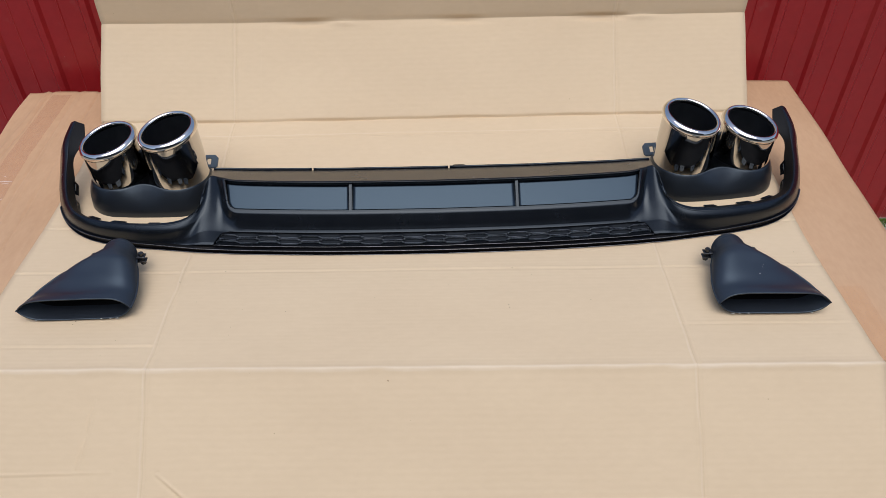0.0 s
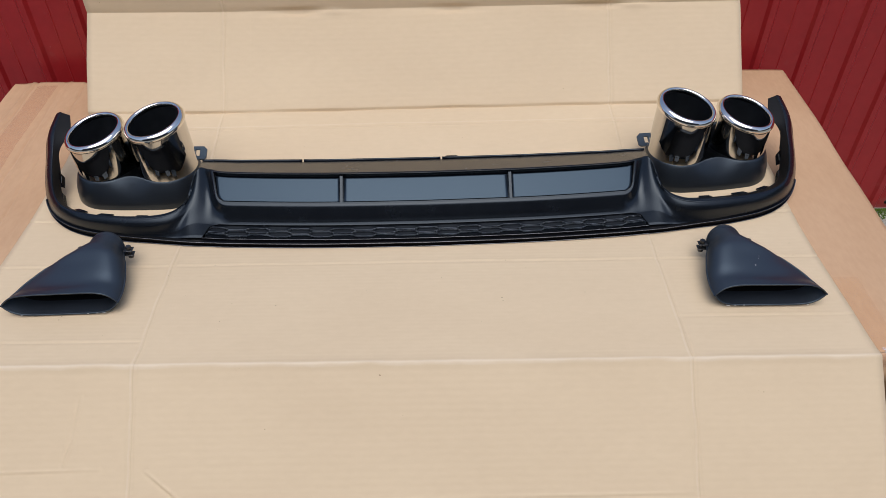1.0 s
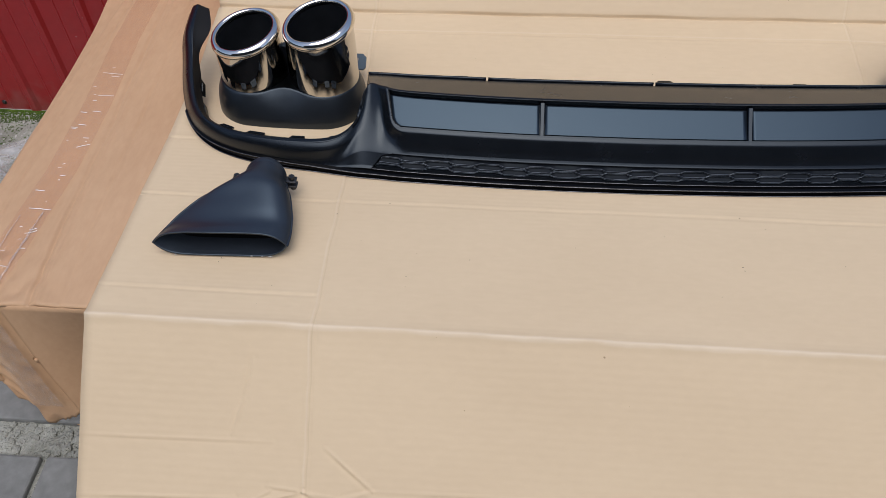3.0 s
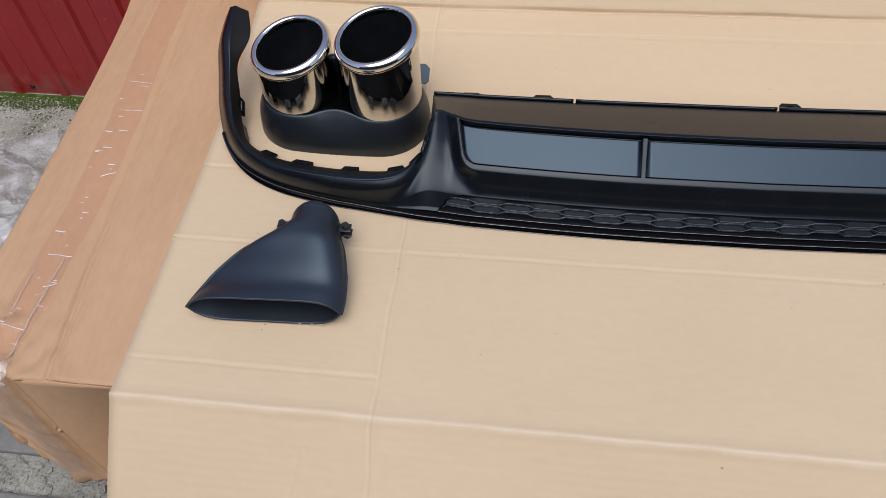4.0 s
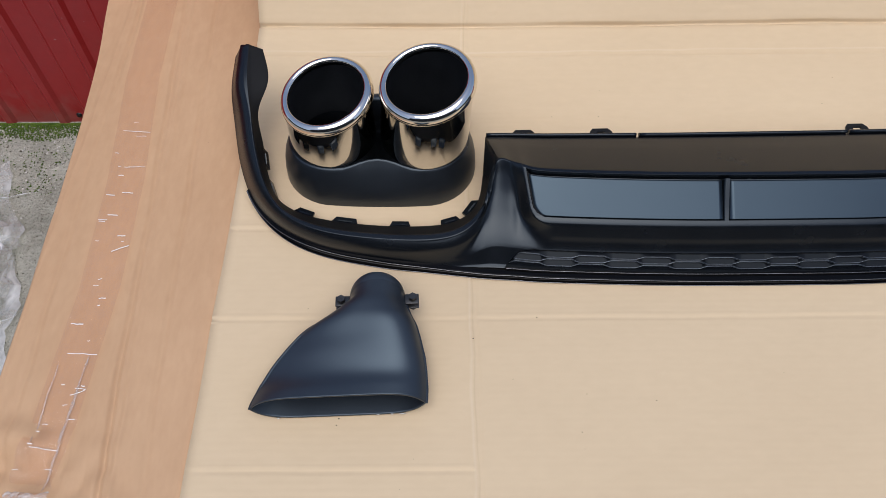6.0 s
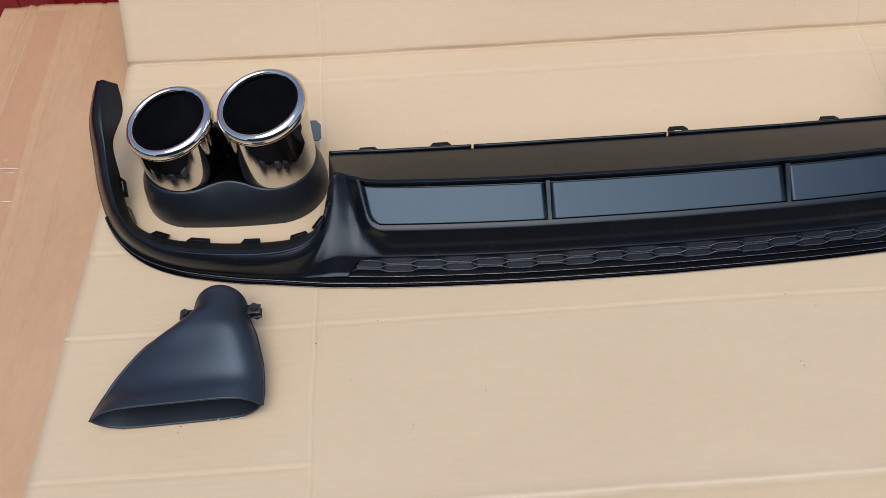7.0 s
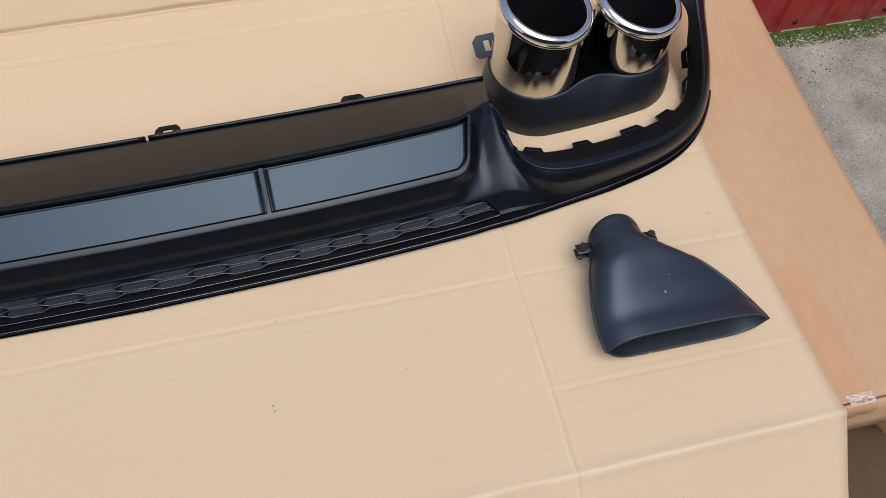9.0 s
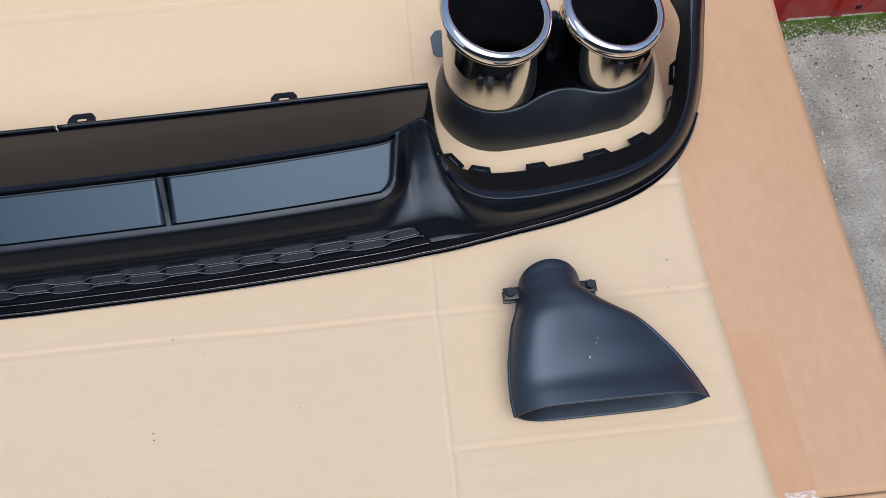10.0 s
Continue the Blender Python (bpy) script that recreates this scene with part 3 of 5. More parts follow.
RIM = [(0.032, 0.0031), (0.0352, 0.0034), (0.0375, 0.0042), (0.0595, 0.0112), (0.0620, 0.0117), (0.0645, 0.0115), (0.0688, 0.0104), (0.080, 0.0088), (0.1162, 0.0062), (0.1174, 0.0060), (0.118, 0.0050)]


def knot_of_x(x):
    xs = catmull(LIP, np.linspace(0, 4, 200))[:, 0]
    return np.interp(abs(x), xs, np.linspace(0, 4, 200))


def along_curve(curve, u):
    return float(np.interp(u, [p[0] for p in curve], [p[1] for p in curve]))


def panel_end(u):
    """Outer end of the side panels: leaning in towards the foot, with a rounded lower corner."""
    lean = 0.3635 - 0.0085 * (0.1145 - u) / 0.0457
    low = max(0.0, 1 - (u - 0.0688) / 0.013)
    return lean - 0.013 * (1 - math.sqrt(max(0.0, 1 - low ** 2)))


def panel_rise(u):
    """Face of the panels: level with the rim at the foot, sunk below it at the top."""
    return 0.0098 - 0.0092 * (u - 0.0688) / 0.0400


def grille_end(u):
    """Where the grille stops, slanting out towards the lip."""
    w = min(max((u - 0.004) / 0.0255, 0), 1)
    return 0.3885 - 0.0205 * w - 0.012 * max(0.0, w - 0.72) ** 2 / 0.0784


def box_distance(ax, u):
    """Distance outwards from the rounded front edge of the box that frames the panels, and how far it is to the side."""
    ex = ax - (0.3675 - 0.0085 * (0.1145 - max(u, 0.055)) / 0.0457)
    eu = 0.0615 - u
    rad = 0.016
    qx, qu = ex + rad, eu + rad
    d = math.hypot(max(qx, 0), max(qu, 0)) + min(max(qx, qu), 0) - rad
    return d, min(max(qx, 0) / max(math.hypot(max(qx, 0), max(qu, 0)), 1e-6), 1)


def middle_rise(x, u):
    """Height of the moulded skin over the straight slope, u metres up from the lip."""
    ax = abs(x)
    d, side = box_distance(ax, u)
    pillar = float(smoothstep(-0.010, -0.002, ax - (0.3815 + 0.05 * max(0.0, 0.05 - u))))
    foot = along_curve(FOOT, u)
    dip = 0.0030 * float(smoothstep(0.034, 0.062, u)) * (1 - 0.8 * float(smoothstep(0.088, 0.118, u)))
    low = 0.0031 + (foot - dip * (1 - pillar) - 0.0031) * max(side, float(smoothstep(0.014, 0.027, d)))
    # the wall round the box keeps one profile, drawn in at its ends
    scale = 1 + 1.1 * side
    if d > 0:
        share = (along_curve(RIM, 0.0615 - d * scale) - 0.0031) / (along_curve(RIM, 0.0615) - 0.0031)
        h = low + (along_curve(RIM, max(u, 0.0615)) - low) * share
    else:
        h = along_curve(RIM, u)
    # recess for the panels
    if u > 0.066:
        end = panel_end(max(u, 0.0690)) + 0.0005
        inside = float(smoothstep(end + 0.0007, end - 0.0003, ax)) * float(smoothstep(0.0683, 0.0692, u)) * (1 - min(max((u - 0.1115) / 0.0058, 0.0), 1.0))
        h += inside * (panel_rise(u) - 0.0030 - h)
    # recess for the grille
    if u < 0.033:
        inside = float(smoothstep(grille_end(u) + 0.0012, grille_end(u) - 0.0002, ax)) * float(smoothstep(0.0060, 0.0068, u)) * (1 - float(smoothstep(0.0288, 0.0302, u)))
        h += inside * (-0.0076 + 0.30 * (u - 0.006) - h)
    return h


def slope_frame(o, r):
    c = Vector(r) - Vector(o)
    flat = math.hypot(c.x, c.y)
    n = Vector((-c.x / flat * c.z, -c.y / flat * c.z, flat)) / c.length
    return Vector(o), c, n


def diffuser_point(x, u, rise):
    """A place over the middle's slope at x, u metres up from the lip."""
    k = knot_of_x(x)
    o, c, n = slope_frame(catmull(LIP, [k])[0], catmull(RIDGE, [k])[0])
    p = o + c * (u / DEEP) + n * rise
    return Vector((x, p.y, p.z)) - BASE


def build_diffuser():
    d = thing("rear_diffuser", BASE + Vector((-0.0028, 0.0015, 0.0013)), "satin black plastic car rear diffuser lying on a cardboard sheet", "car part", turn=(0, -0.45, 1.05))
    # stations along the lip, dense round the pillars and along the arms
    ks = np.unique(np.concatenate([np.linspace(0, 1.9, 46), np.linspace(1.9, 4.9, 150), np.linspace(4.9, KNOTS, 160)]))
    us = np.unique(np.concatenate([np.linspace(0, 0.0076, 16), np.linspace(0.0076, 0.032, 32), np.linspace(0.032, 0.066, 34), np.linspace(0.066, 0.072, 15), np.linspace(0.072, 0.106, 30), np.linspace(0.106, DEEP, 28)]))
    o, r, i_ = catmull(LIP, ks), catmull(RIDGE, ks), catmull(INNER, ks)
    for c in range(3):
        straight = np.interp(ks, range(len(INNER)), [p[c] for p in INNER])
        i_[:, c] = np.where(ks < 4.9, straight, i_[:, c])

    def section(a, o, r, i_):
        org, c, nrm = slope_frame(o[a], r[a])
        arm = float(smoothstep(4.6, 8.0, ks[a]))
        line = []
        for u in us:
            t = u / DEEP
            h = middle_rise(o[a, 0] + (r[a, 0] - o[a, 0]) * t, u) if arm < 1 else 0.0
            # arms: hollow at the foot, full below the crest
            bulge = c.length * (0.11 * math.sin(math.pi * t ** 1.5) - 0.07 * (1 - float(smoothstep(7.0, 10.0, ks[a]))) * math.sin(math.pi * min(1.0, t * 1.6)))
            line.append(np.array(org + c * t + nrm * (h * (1 - arm) + bulge * arm)))
        line = np.array(line)
        for _ in range(int(round(18 * arm))):
            line[1:-1] = 0.5 * line[1:-1] + 0.25 * (line[:-2] + line[2:])
        top = line[-1]
        wall = float(smoothstep(4.4, 6.0, ks[a]))
        back = [(0, 0), (0.04 + 0.11 * wall, -0.02 * wall), (0.3, 0.27 - 0.03 * wall), (0.65, 0.63), (0.94, 0.95), (1.0, 1.08)]
        tail = []
        for n_ in range(len(back) - 1):
            for q in range(6):
                f = (q + (n_ == 0)) / (6 + (n_ == 0))
                fy = back[n_][0] + (back[n_ + 1][0] - back[n_][0]) * f
                fz = back[n_][1] + (back[n_ + 1][1] - back[n_][1]) * f
                tail.append((top[0] + (i_[a, 0] - top[0]) * fy, top[1] + (i_[a, 1] - top[1]) * fy, top[2] + (i_[a, 2] - top[2]) * fz))
        tail.append((i_[a, 0], i_[a, 1], top[2] + (i_[a, 2] - top[2]) * 1.08))
        line = np.concatenate([line, np.array(tail)])
        # soften the crest
        e = len(us)
        for _ in range(1 + int(5 * arm)):
            line[e - 5:e + 4] = 0.6 * line[e - 5:e + 4] + 0.2 * (line[e - 6:e + 3] + line[e - 4:e + 5])
        return line

    twist = (smoothstep(5.0, 7.5, ks) * (1 - smoothstep(12.0, 15.5, ks)))[:, None]
    slow = (smoothstep(0.28, 0.66, o[:, 0]) * (1 - smoothstep(12.0, 15.5, ks)))[:, None]
    halves = []
    for oo, rr, ii in ((o + slow * np.array((0, 0.002, 0)), r + twist * np.array((0, 0.002, 0)), i_ + twist * np.array((0, 0.002, 0))), (o + slow * np.array((0, 0.002, 0.001)), r + twist * np.array((0, 0.002, 0.004)), i_ + twist * np.array((0, 0.010, 0.004)))):
        rows = np.array([section(a, oo, rr, ii) for a in range(len(ks))])
        outer = ks > 4.0
        for _ in range(6):
            soft = rows.copy()
            soft[1:-1] = 0.5 * rows[1:-1] + 0.25 * (rows[:-2] + rows[2:])
            rows[outer] = soft[outer]
        # even out the pillars, away from the crest and the grille
        grip = (smoothstep(3.05, 3.35, ks) * (1 - smoothstep(7.5, 9.0, ks)))[:, None, None] * (smoothstep(0.031, 0.038, us) * (1 - smoothstep(0.108, 0.116, us)))[None, :, None]
        m_ = len(us)
        near = [(abs(rows[a, b, 0]), us[b]) for a in range(len(ks)) for b in range(m_)]
        beside = np.array([float(smoothstep(0.0015, 0.006, box_distance(x, u)[0]) * smoothstep(0.330, 0.345, x) * smoothstep(0.0315, 0.036, u)) if x < 0.42 else 0.0 for x, u in near]).reshape(len(ks), m_, 1)
        grip = np.maximum(grip, beside)
        for _ in range(60):
            soft = rows[:, :m_].copy()
            soft[1:-1, 1:-1] = 0.25 * (rows[:-2, 1:m_ - 1] + rows[2:, 1:m_ - 1] + rows[1:-1, :m_ - 2] + rows[1:-1, 2:m_])
            rows[:, :m_] += (soft - rows[:, :m_]) * grip * 0.8
        halves.append(rows)
    left = halves[0][:0:-1].copy()
    left[:, :, 0] *= -1
    full = np.concatenate([left, halves[1]])
    nu, nv = full.shape[:2]
    v = full.reshape(-1, 3) - np.array(BASE)
    body = flat_angle(link_mesh("body", v, grid_faces(nu, nv), M_PLASTIC, d, "satin black moulded skin with two side arms"), 42)
    # the walls inside both openings get a duller black for the shade there
    body.data.materials.append(M_INNER)
    body.data.materials.append(M_GLOSS)
    ring = np.concatenate([ks[:0:-1], ks])
    body.data.polygons.foreach_set("material_index", [2 if us[min(f % (nv - 1), len(us) - 1)] < 0.0056 and ring[f // (nv - 1)] < 12 else int(ring[f // (nv - 1)] > 5.0 and f % (nv - 1) >= len(us) + 6) for f in range(len(body.data.polygons))])
    s = body.modifiers.new("thickness", "SOLIDIFY")
    s.thickness, s.offset = 0.0026, -1
    body.modifiers.new("crisp", "WEIGHTED_NORMAL").keep_sharp = True
    # splitter lip along the front
    kk = np.linspace(0, 12.4, 150)
    oo = catmull(LIP, kk)
    bend = (smoothstep(0.28, 0.66, oo[:, 0]) * (1 - smoothstep(12.0, 15.5, kk)))[:, None] * np.array((0, 0.002, 0))
    oo = oo + bend
    oo = np.concatenate([oo[:0:-1] * np.array((-1, 1, 1)), oo + bend * np.array((0, 0, 0.5))])
    prof = [(-0.006, 0.0), (0.0044, 0.0), (0.0046, 0.0003), (0.0041, 0.0008), (0.0018, 0.0009), (0.0020, 0.0036), (0.0030, 0.0040), (0.0020, 0.0044), (0.0022, 0.0066), (0.0028, 0.0070), (0.0031, 0.0075), (0.0018, 0.0086), (-0.006, 0.0096)]
    tang = np.gradient(oo[:, :2], axis=0)
    tang /= np.linalg.norm(tang, axis=1)[:, None]
    v = []
    for a in range(len(oo)):
        out = np.array((tang[a, 1], -tang[a, 0]))
        end = smoothstep(0, 26, min(a, len(oo) - 1 - a))
        grow = float(smoothstep(0.40, 0.56, abs(oo[a, 0]))) * end
        for pn, pz in prof:
            pz = pz * (1 + 0.45 * grow)
            v.append((oo[a, 0] + out[0] * pn * (0.4 + 0.6 * end), oo[a, 1] + out[1] * pn * (0.4 + 0.6 * end) - BASE.y, oo[a, 2] - 0.463 + 0.0003 + (pz if pz > 0.005 else 0.0074 + (pz - 0.0074) * (0.1 + 0.9 * end))))
    flat_angle(link_mesh("splitter_lip", v, grid_faces(len(oo), len(prof), wrap_v=True), M_GLOSS, d, "glossy black double-edged lip"), 28)
    # two edges of the lip, their highlight put into a pale metal colour
    for pn0, pz0, rad in ((0.0046, 0.0010, 0.0005), (0.0030, 0.0078, 0.0004)):
        v = []
        for a in range(len(oo)):
            out = np.array((tang[a, 1], -tang[a, 0]))
            end = smoothstep(0, 26, min(a, len(oo) - 1 - a))
            grow = float(smoothstep(0.40, 0.56, abs(oo[a, 0]))) * end
            pn, pz = pn0, pz0 * (1 + 0.45 * grow)
            hz = oo[a, 2] - 0.463 + 0.0003 + (pz if pz > 0.005 else 0.0074 + (pz - 0.0074) * (0.1 + 0.9 * end))
            for t in range(6):
                g = pn * (0.4 + 0.6 * end) + rad * math.cos(t * math.pi / 3)
                v.append((oo[a, 0] + out[0] * g, oo[a, 1] + out[1] * g - BASE.y, hz + rad * math.sin(t * math.pi / 3)))
        link_mesh("lip_highlight", v, grid_faces(len(oo), 6, wrap_v=True), M_LIP_SHINE, d, "thin edge of the lip, pale metal for its highlight")
    # thin edge between lip and grille, its highlight put into the pale colour
    line = np.linspace(-0.386, 0.386, 121)
    v = [diffuser_point(x, 0.0062, along_curve(FOOT, 0.0062) + 0.0002) + Vector((0, 0.00038 * math.cos(t * math.pi / 3), 0.00038 * math.sin(t * math.pi / 3))) for x in line for t in range(6)]
    link_mesh("lip_highlight", v, grid_faces(121, 6, wrap_v=True), M_LIP_SHINE, d, "thin edge below the grille, pale metal for its highlight")
    # recessed panels
    for x0, x1 in ((-0.3635, -0.1488), (-0.1412, 0.1412), (0.1488, 0.3635)):
        nu, nv = 48, 40
        v = []
        for a in range(nu):
            for b in range(nv):
                u = 0.0697 + 0.0412 * (b / (nv - 1)) ** 1.5
                end = panel_end(u) - 0.0002
                xa = -end if x0 < -0.3 else x0
                xb = end if x1 > 0.3 else x1
                v.append(diffuser_point(xa + (xb - xa) * a / (nu - 1), u, panel_rise(u)))
        p = flat_angle(link_mesh("panel", v, grid_faces(nu, nv), M_PANEL, d, "flat matt black inset panel"), 20)
        s = p.modifiers.new("thickness", "SOLIDIFY")
        s.thickness, s.offset = 0.002, -1
    # dark seal round the outer ends of the side panels
    for side in (-1, 1):
        run = [(panel_end(u) + 0.0003, u) for u in np.linspace(0.0693, 0.1140, 70)]
        v = [diffuser_point(side * x, u, along_curve(RIM, u) + 0.0005 + 0.0005 * math.sin(t * math.pi / 3)) + Vector((0.0008 * math.cos(t * math.pi / 3), 0, 0)) for x, u in run for t in range(6)]
        link_mesh("panel_seal", v, grid_faces(70, 6, wrap_v=True), M_INNER, d, "thin black seal")
    # ribs between the panels, level with the rim
    for xc in (-0.145, 0.145):
        prof = [(-0.0030, -0.0080), (-0.0029, -0.0009), (-0.0021, -0.0001), (0.0021, -0.0001), (0.0029, -0.0009), (0.0030, -0.0080)]
        v = [diffuser_point(xc + px * (1.0 + 0.12 * (u - 0.0688) / 0.046), u, along_curve(RIM, u) + h) for u in np.linspace(0.0672, 0.1135, 18) for px, h in prof]
        flat_angle(link_mesh("rib", v, grid_faces(18, 6) + [tuple(range(6)), tuple(range(107, 101, -1))], M_PLASTIC, d), 25)
    # grille: three stepped slats whose front edges zigzag, every other one set off by half, so that they form long six-sided cells
    period = 0.0725
    xs = np.unique(np.round(np.concatenate([np.linspace(-0.3885, 0.3885, 261)] + [np.array((e - 0.0045, e - 0.0041, e + 0.0041, e + 0.0045)) for e in np.arange(-11, 12) * period / 2 + period / 4]), 5))

    def front_edge(x, row):
        """Share of the way down the grille at which this slat breaks off."""
        ph = ((x / period + 0.5 + (0.5 if row == 1 else 0.0)) % 1.0) - 0.5
        low = float(np.clip((abs(ph) * period - (period / 4 - 0.0045)) / 0.009, 0, 1))
        return (0.213, 0.398, 0.590)[row] - 0.056 + 0.112 * low

    for row in range(3):
        v, n_ = [], 11
        for x in xs:
            top = front_edge(x, row - 1) + 0.052 if row else 0.0
            low = front_edge(x, row)
            stop = front_edge(x, row + 1) - 0.05 if row < 2 else 0.855
            line = [(top, -0.0014 if row == 0 else -0.0050), (top + 0.012, -0.0024), (low - 0.034, 0.0008), (low - 0.008, 0.0013), (low, 0.0012), (low + 0.003, -0.0046), (low + 0.032, -0.0048), (low + 0.036, -0.0013), (low + 0.045, -0.0013), (low + 0.049, -0.0054), (stop, -0.0056 if row < 2 else -0.0070)]
            for f, h in line:
                u = 0.0295 - 0.0270 * f
                base = 0.0012 - 0.0062 * f
                e = grille_end(u) - 0.0004
                v.append(diffuser_point(min(max(x, -e), e), u, base + h))
        slat = flat_angle(link_mesh("grille_slat", v, grid_faces(len(xs), n_), M_GRILLE, d, "stepped slat with a zigzag edge"), 14)
        # moulded edges of both steps, their highlights put into a pale colour
        for at, rad in ((4, 0.00022), (8, 0.00017)):
            w = []
            for i in range(len(xs)):
                p = v[i * n_ + at]
                w += [p + Vector((0, rad * math.cos(q * math.pi / 2.5), rad * math.sin(q * math.pi / 2.5))) for q in range(5)]
            link_mesh("edge_highlight", w, grid_faces(len(xs), 5, wrap_v=True), M_EDGE_SHINE, slat, "thin edge, coloured pale as a highlight")
    # rolled bead on the back edge, broken by two notches
    back = np.array([[np.interp(k, range(5), [p[c] for p in INNER[:5]]) for c in range(3)] for k in np.linspace(0, 4, 80)])
    back = np.concatenate([back[:0:-1] * np.array((-1, 1, 1)), back])
    for a, b in ((-0.403, -0.2243), (-0.2213, 0.0285), (0.0315, 0.403)):
        xs = np.linspace(a, b, 30)
        v = []
        for x in xs:
            y, z = np.interp(x, back[:, 0], back[:, 1]), np.interp(x, back[:, 0], back[:, 2])
            for t in range(8):
                an = t * math.pi / 4
                v.append((x, y + 0.0022 * math.cos(an) + 0.001 - BASE.y, z + 0.0028 * math.sin(an) - BASE.z))
        link_mesh("edge_bead", v, grid_faces(30, 8, wrap_v=True) + [tuple(range(7, -1, -1)), tuple(range(232, 240))], M_PLASTIC, d)
    # mounting tabs behind the back edge
    for x in (-0.356, -0.262, 0.05, 0.255):
        bm = bmesh.new()
        w, dd = 0.0155, 0.020
        outline = [(-w, 0), (-w * 0.85, dd * 0.75), (-w * 0.6, dd), (w * 0.6, dd), (w * 0.85, dd * 0.75), (w, 0)]
        hole = [(-0.005, 0.010), (-0.005, 0.0145), (0.005, 0.0145), (0.005, 0.010)]
        vo = [bm.verts.new((px, py, 0)) for px, py in outline]
        vh = [bm.verts.new((px, py, 0)) for px, py in hole]
        for q in ((vo[0], vo[1], vh[1], vh[0]), (vo[1], vo[2], vh[1]), (vo[2], vo[3], vh[2], vh[1]), (vo[3], vo[4], vh[2]), (vo[4], vo[5], vh[3], vh[2]), (vo[5], vo[0], vh[0], vh[3])):
            bm.faces.new(q)
        ex = bmesh.ops.extrude_face_region(bm, geom=bm.faces[:])
        bmesh.ops.translate(bm, verts=[e for e in ex["geom"] if isinstance(e, bmesh.types.BMVert)], vec=(0, 0, 0.0022))
        bmesh.ops.transform(bm, matrix=pose(x, 1.3285 - BASE.y, 0.5125 - BASE.z, -4, 0, 0), verts=bm.verts)
        part("mounting_tab", bm, M_PLASTIC, d, smooth=False)
    # clip tabs along the foot of both openings
    for side in (-1, 1):
        for k in (6.35, 7.45, 8.6, 9.5, 10.3, 11.6, 12.6):
            p = catmull(INNER, [k])[0]
            q = catmull(INNER, [k + 0.05])[0]
            r0 = catmull(RIDGE, [k])[0]
            t = Vector((q - p)).normalized()
            inw = Vector(p - r0)
            inw.z = 0
            inw = (inw - t * inw.dot(t)).normalized()
            big = 1.25 if abs(k - 9.5) < 0.2 else 1.0
            bm = bmesh.new()
            o0 = [(-0.0130 * big, -0.002), (-0.0095 * big, 0.0115), (0.0095 * big, 0.0115), (0.0130 * big, -0.002)]
            vs = [bm.verts.new(Vector(p) - BASE + t * a + inw * b * 0.85 + Vector((0, 0, 0.001 - b * 0.30))) for a, b in o0]
            bm.faces.new(vs)
            ex = bmesh.ops.extrude_face_region(bm, geom=bm.faces[:])
            bmesh.ops.translate(bm, verts=[e for e in ex["geom"] if isinstance(e, bmesh.types.BMVert)], vec=(0, 0, -0.003))
            mm = Matrix.Translation(Vector(p) - BASE + inw * 0.0025) @ t.to_track_quat("X", "Z").to_matrix().to_4x4() @ Matrix.Diagonal((0.013 * big, 0.0016, 0.002, 1))
            bmesh.ops.create_cube(bm, size=1, matrix=mm)
            if side > 0:
                bmesh.ops.translate(bm, vec=Vector((0, 0.008, 0.004)) * float(smoothstep(5.0, 7.5, k) * (1 - smoothstep(12.0, 15.5, k))), verts=bm.verts)
            if side < 0:
                bmesh.ops.scale(bm, vec=(-1, 1, 1), verts=bm.verts)
            part("clip_tab", bm, M_PLASTIC, d, smooth=False)
    for side in (-1, 1):
        bm = box_bm(0.009, 0.008, 0.006, 0.0012, (side * 0.694, 1.4475 - BASE.y, 0.561 - BASE.z))
        part("locating_peg", bm, M_PLASTIC, d)
    return d


build_diffuser()


# ---------------------------------------------------------------- twin tail pipes
def ring_grid(rows, n=64):
    """rows: (centre, axis_x, axis_y, rx, ry)"""
    v = []
    for c, ax, ay, rx, ry in rows:
        for i in range(n):
            a = 2 * math.pi * i / n
            v.append(Vector(c) + ax * (rx * math.cos(a)) + ay * (ry * math.sin(a)))
    return v


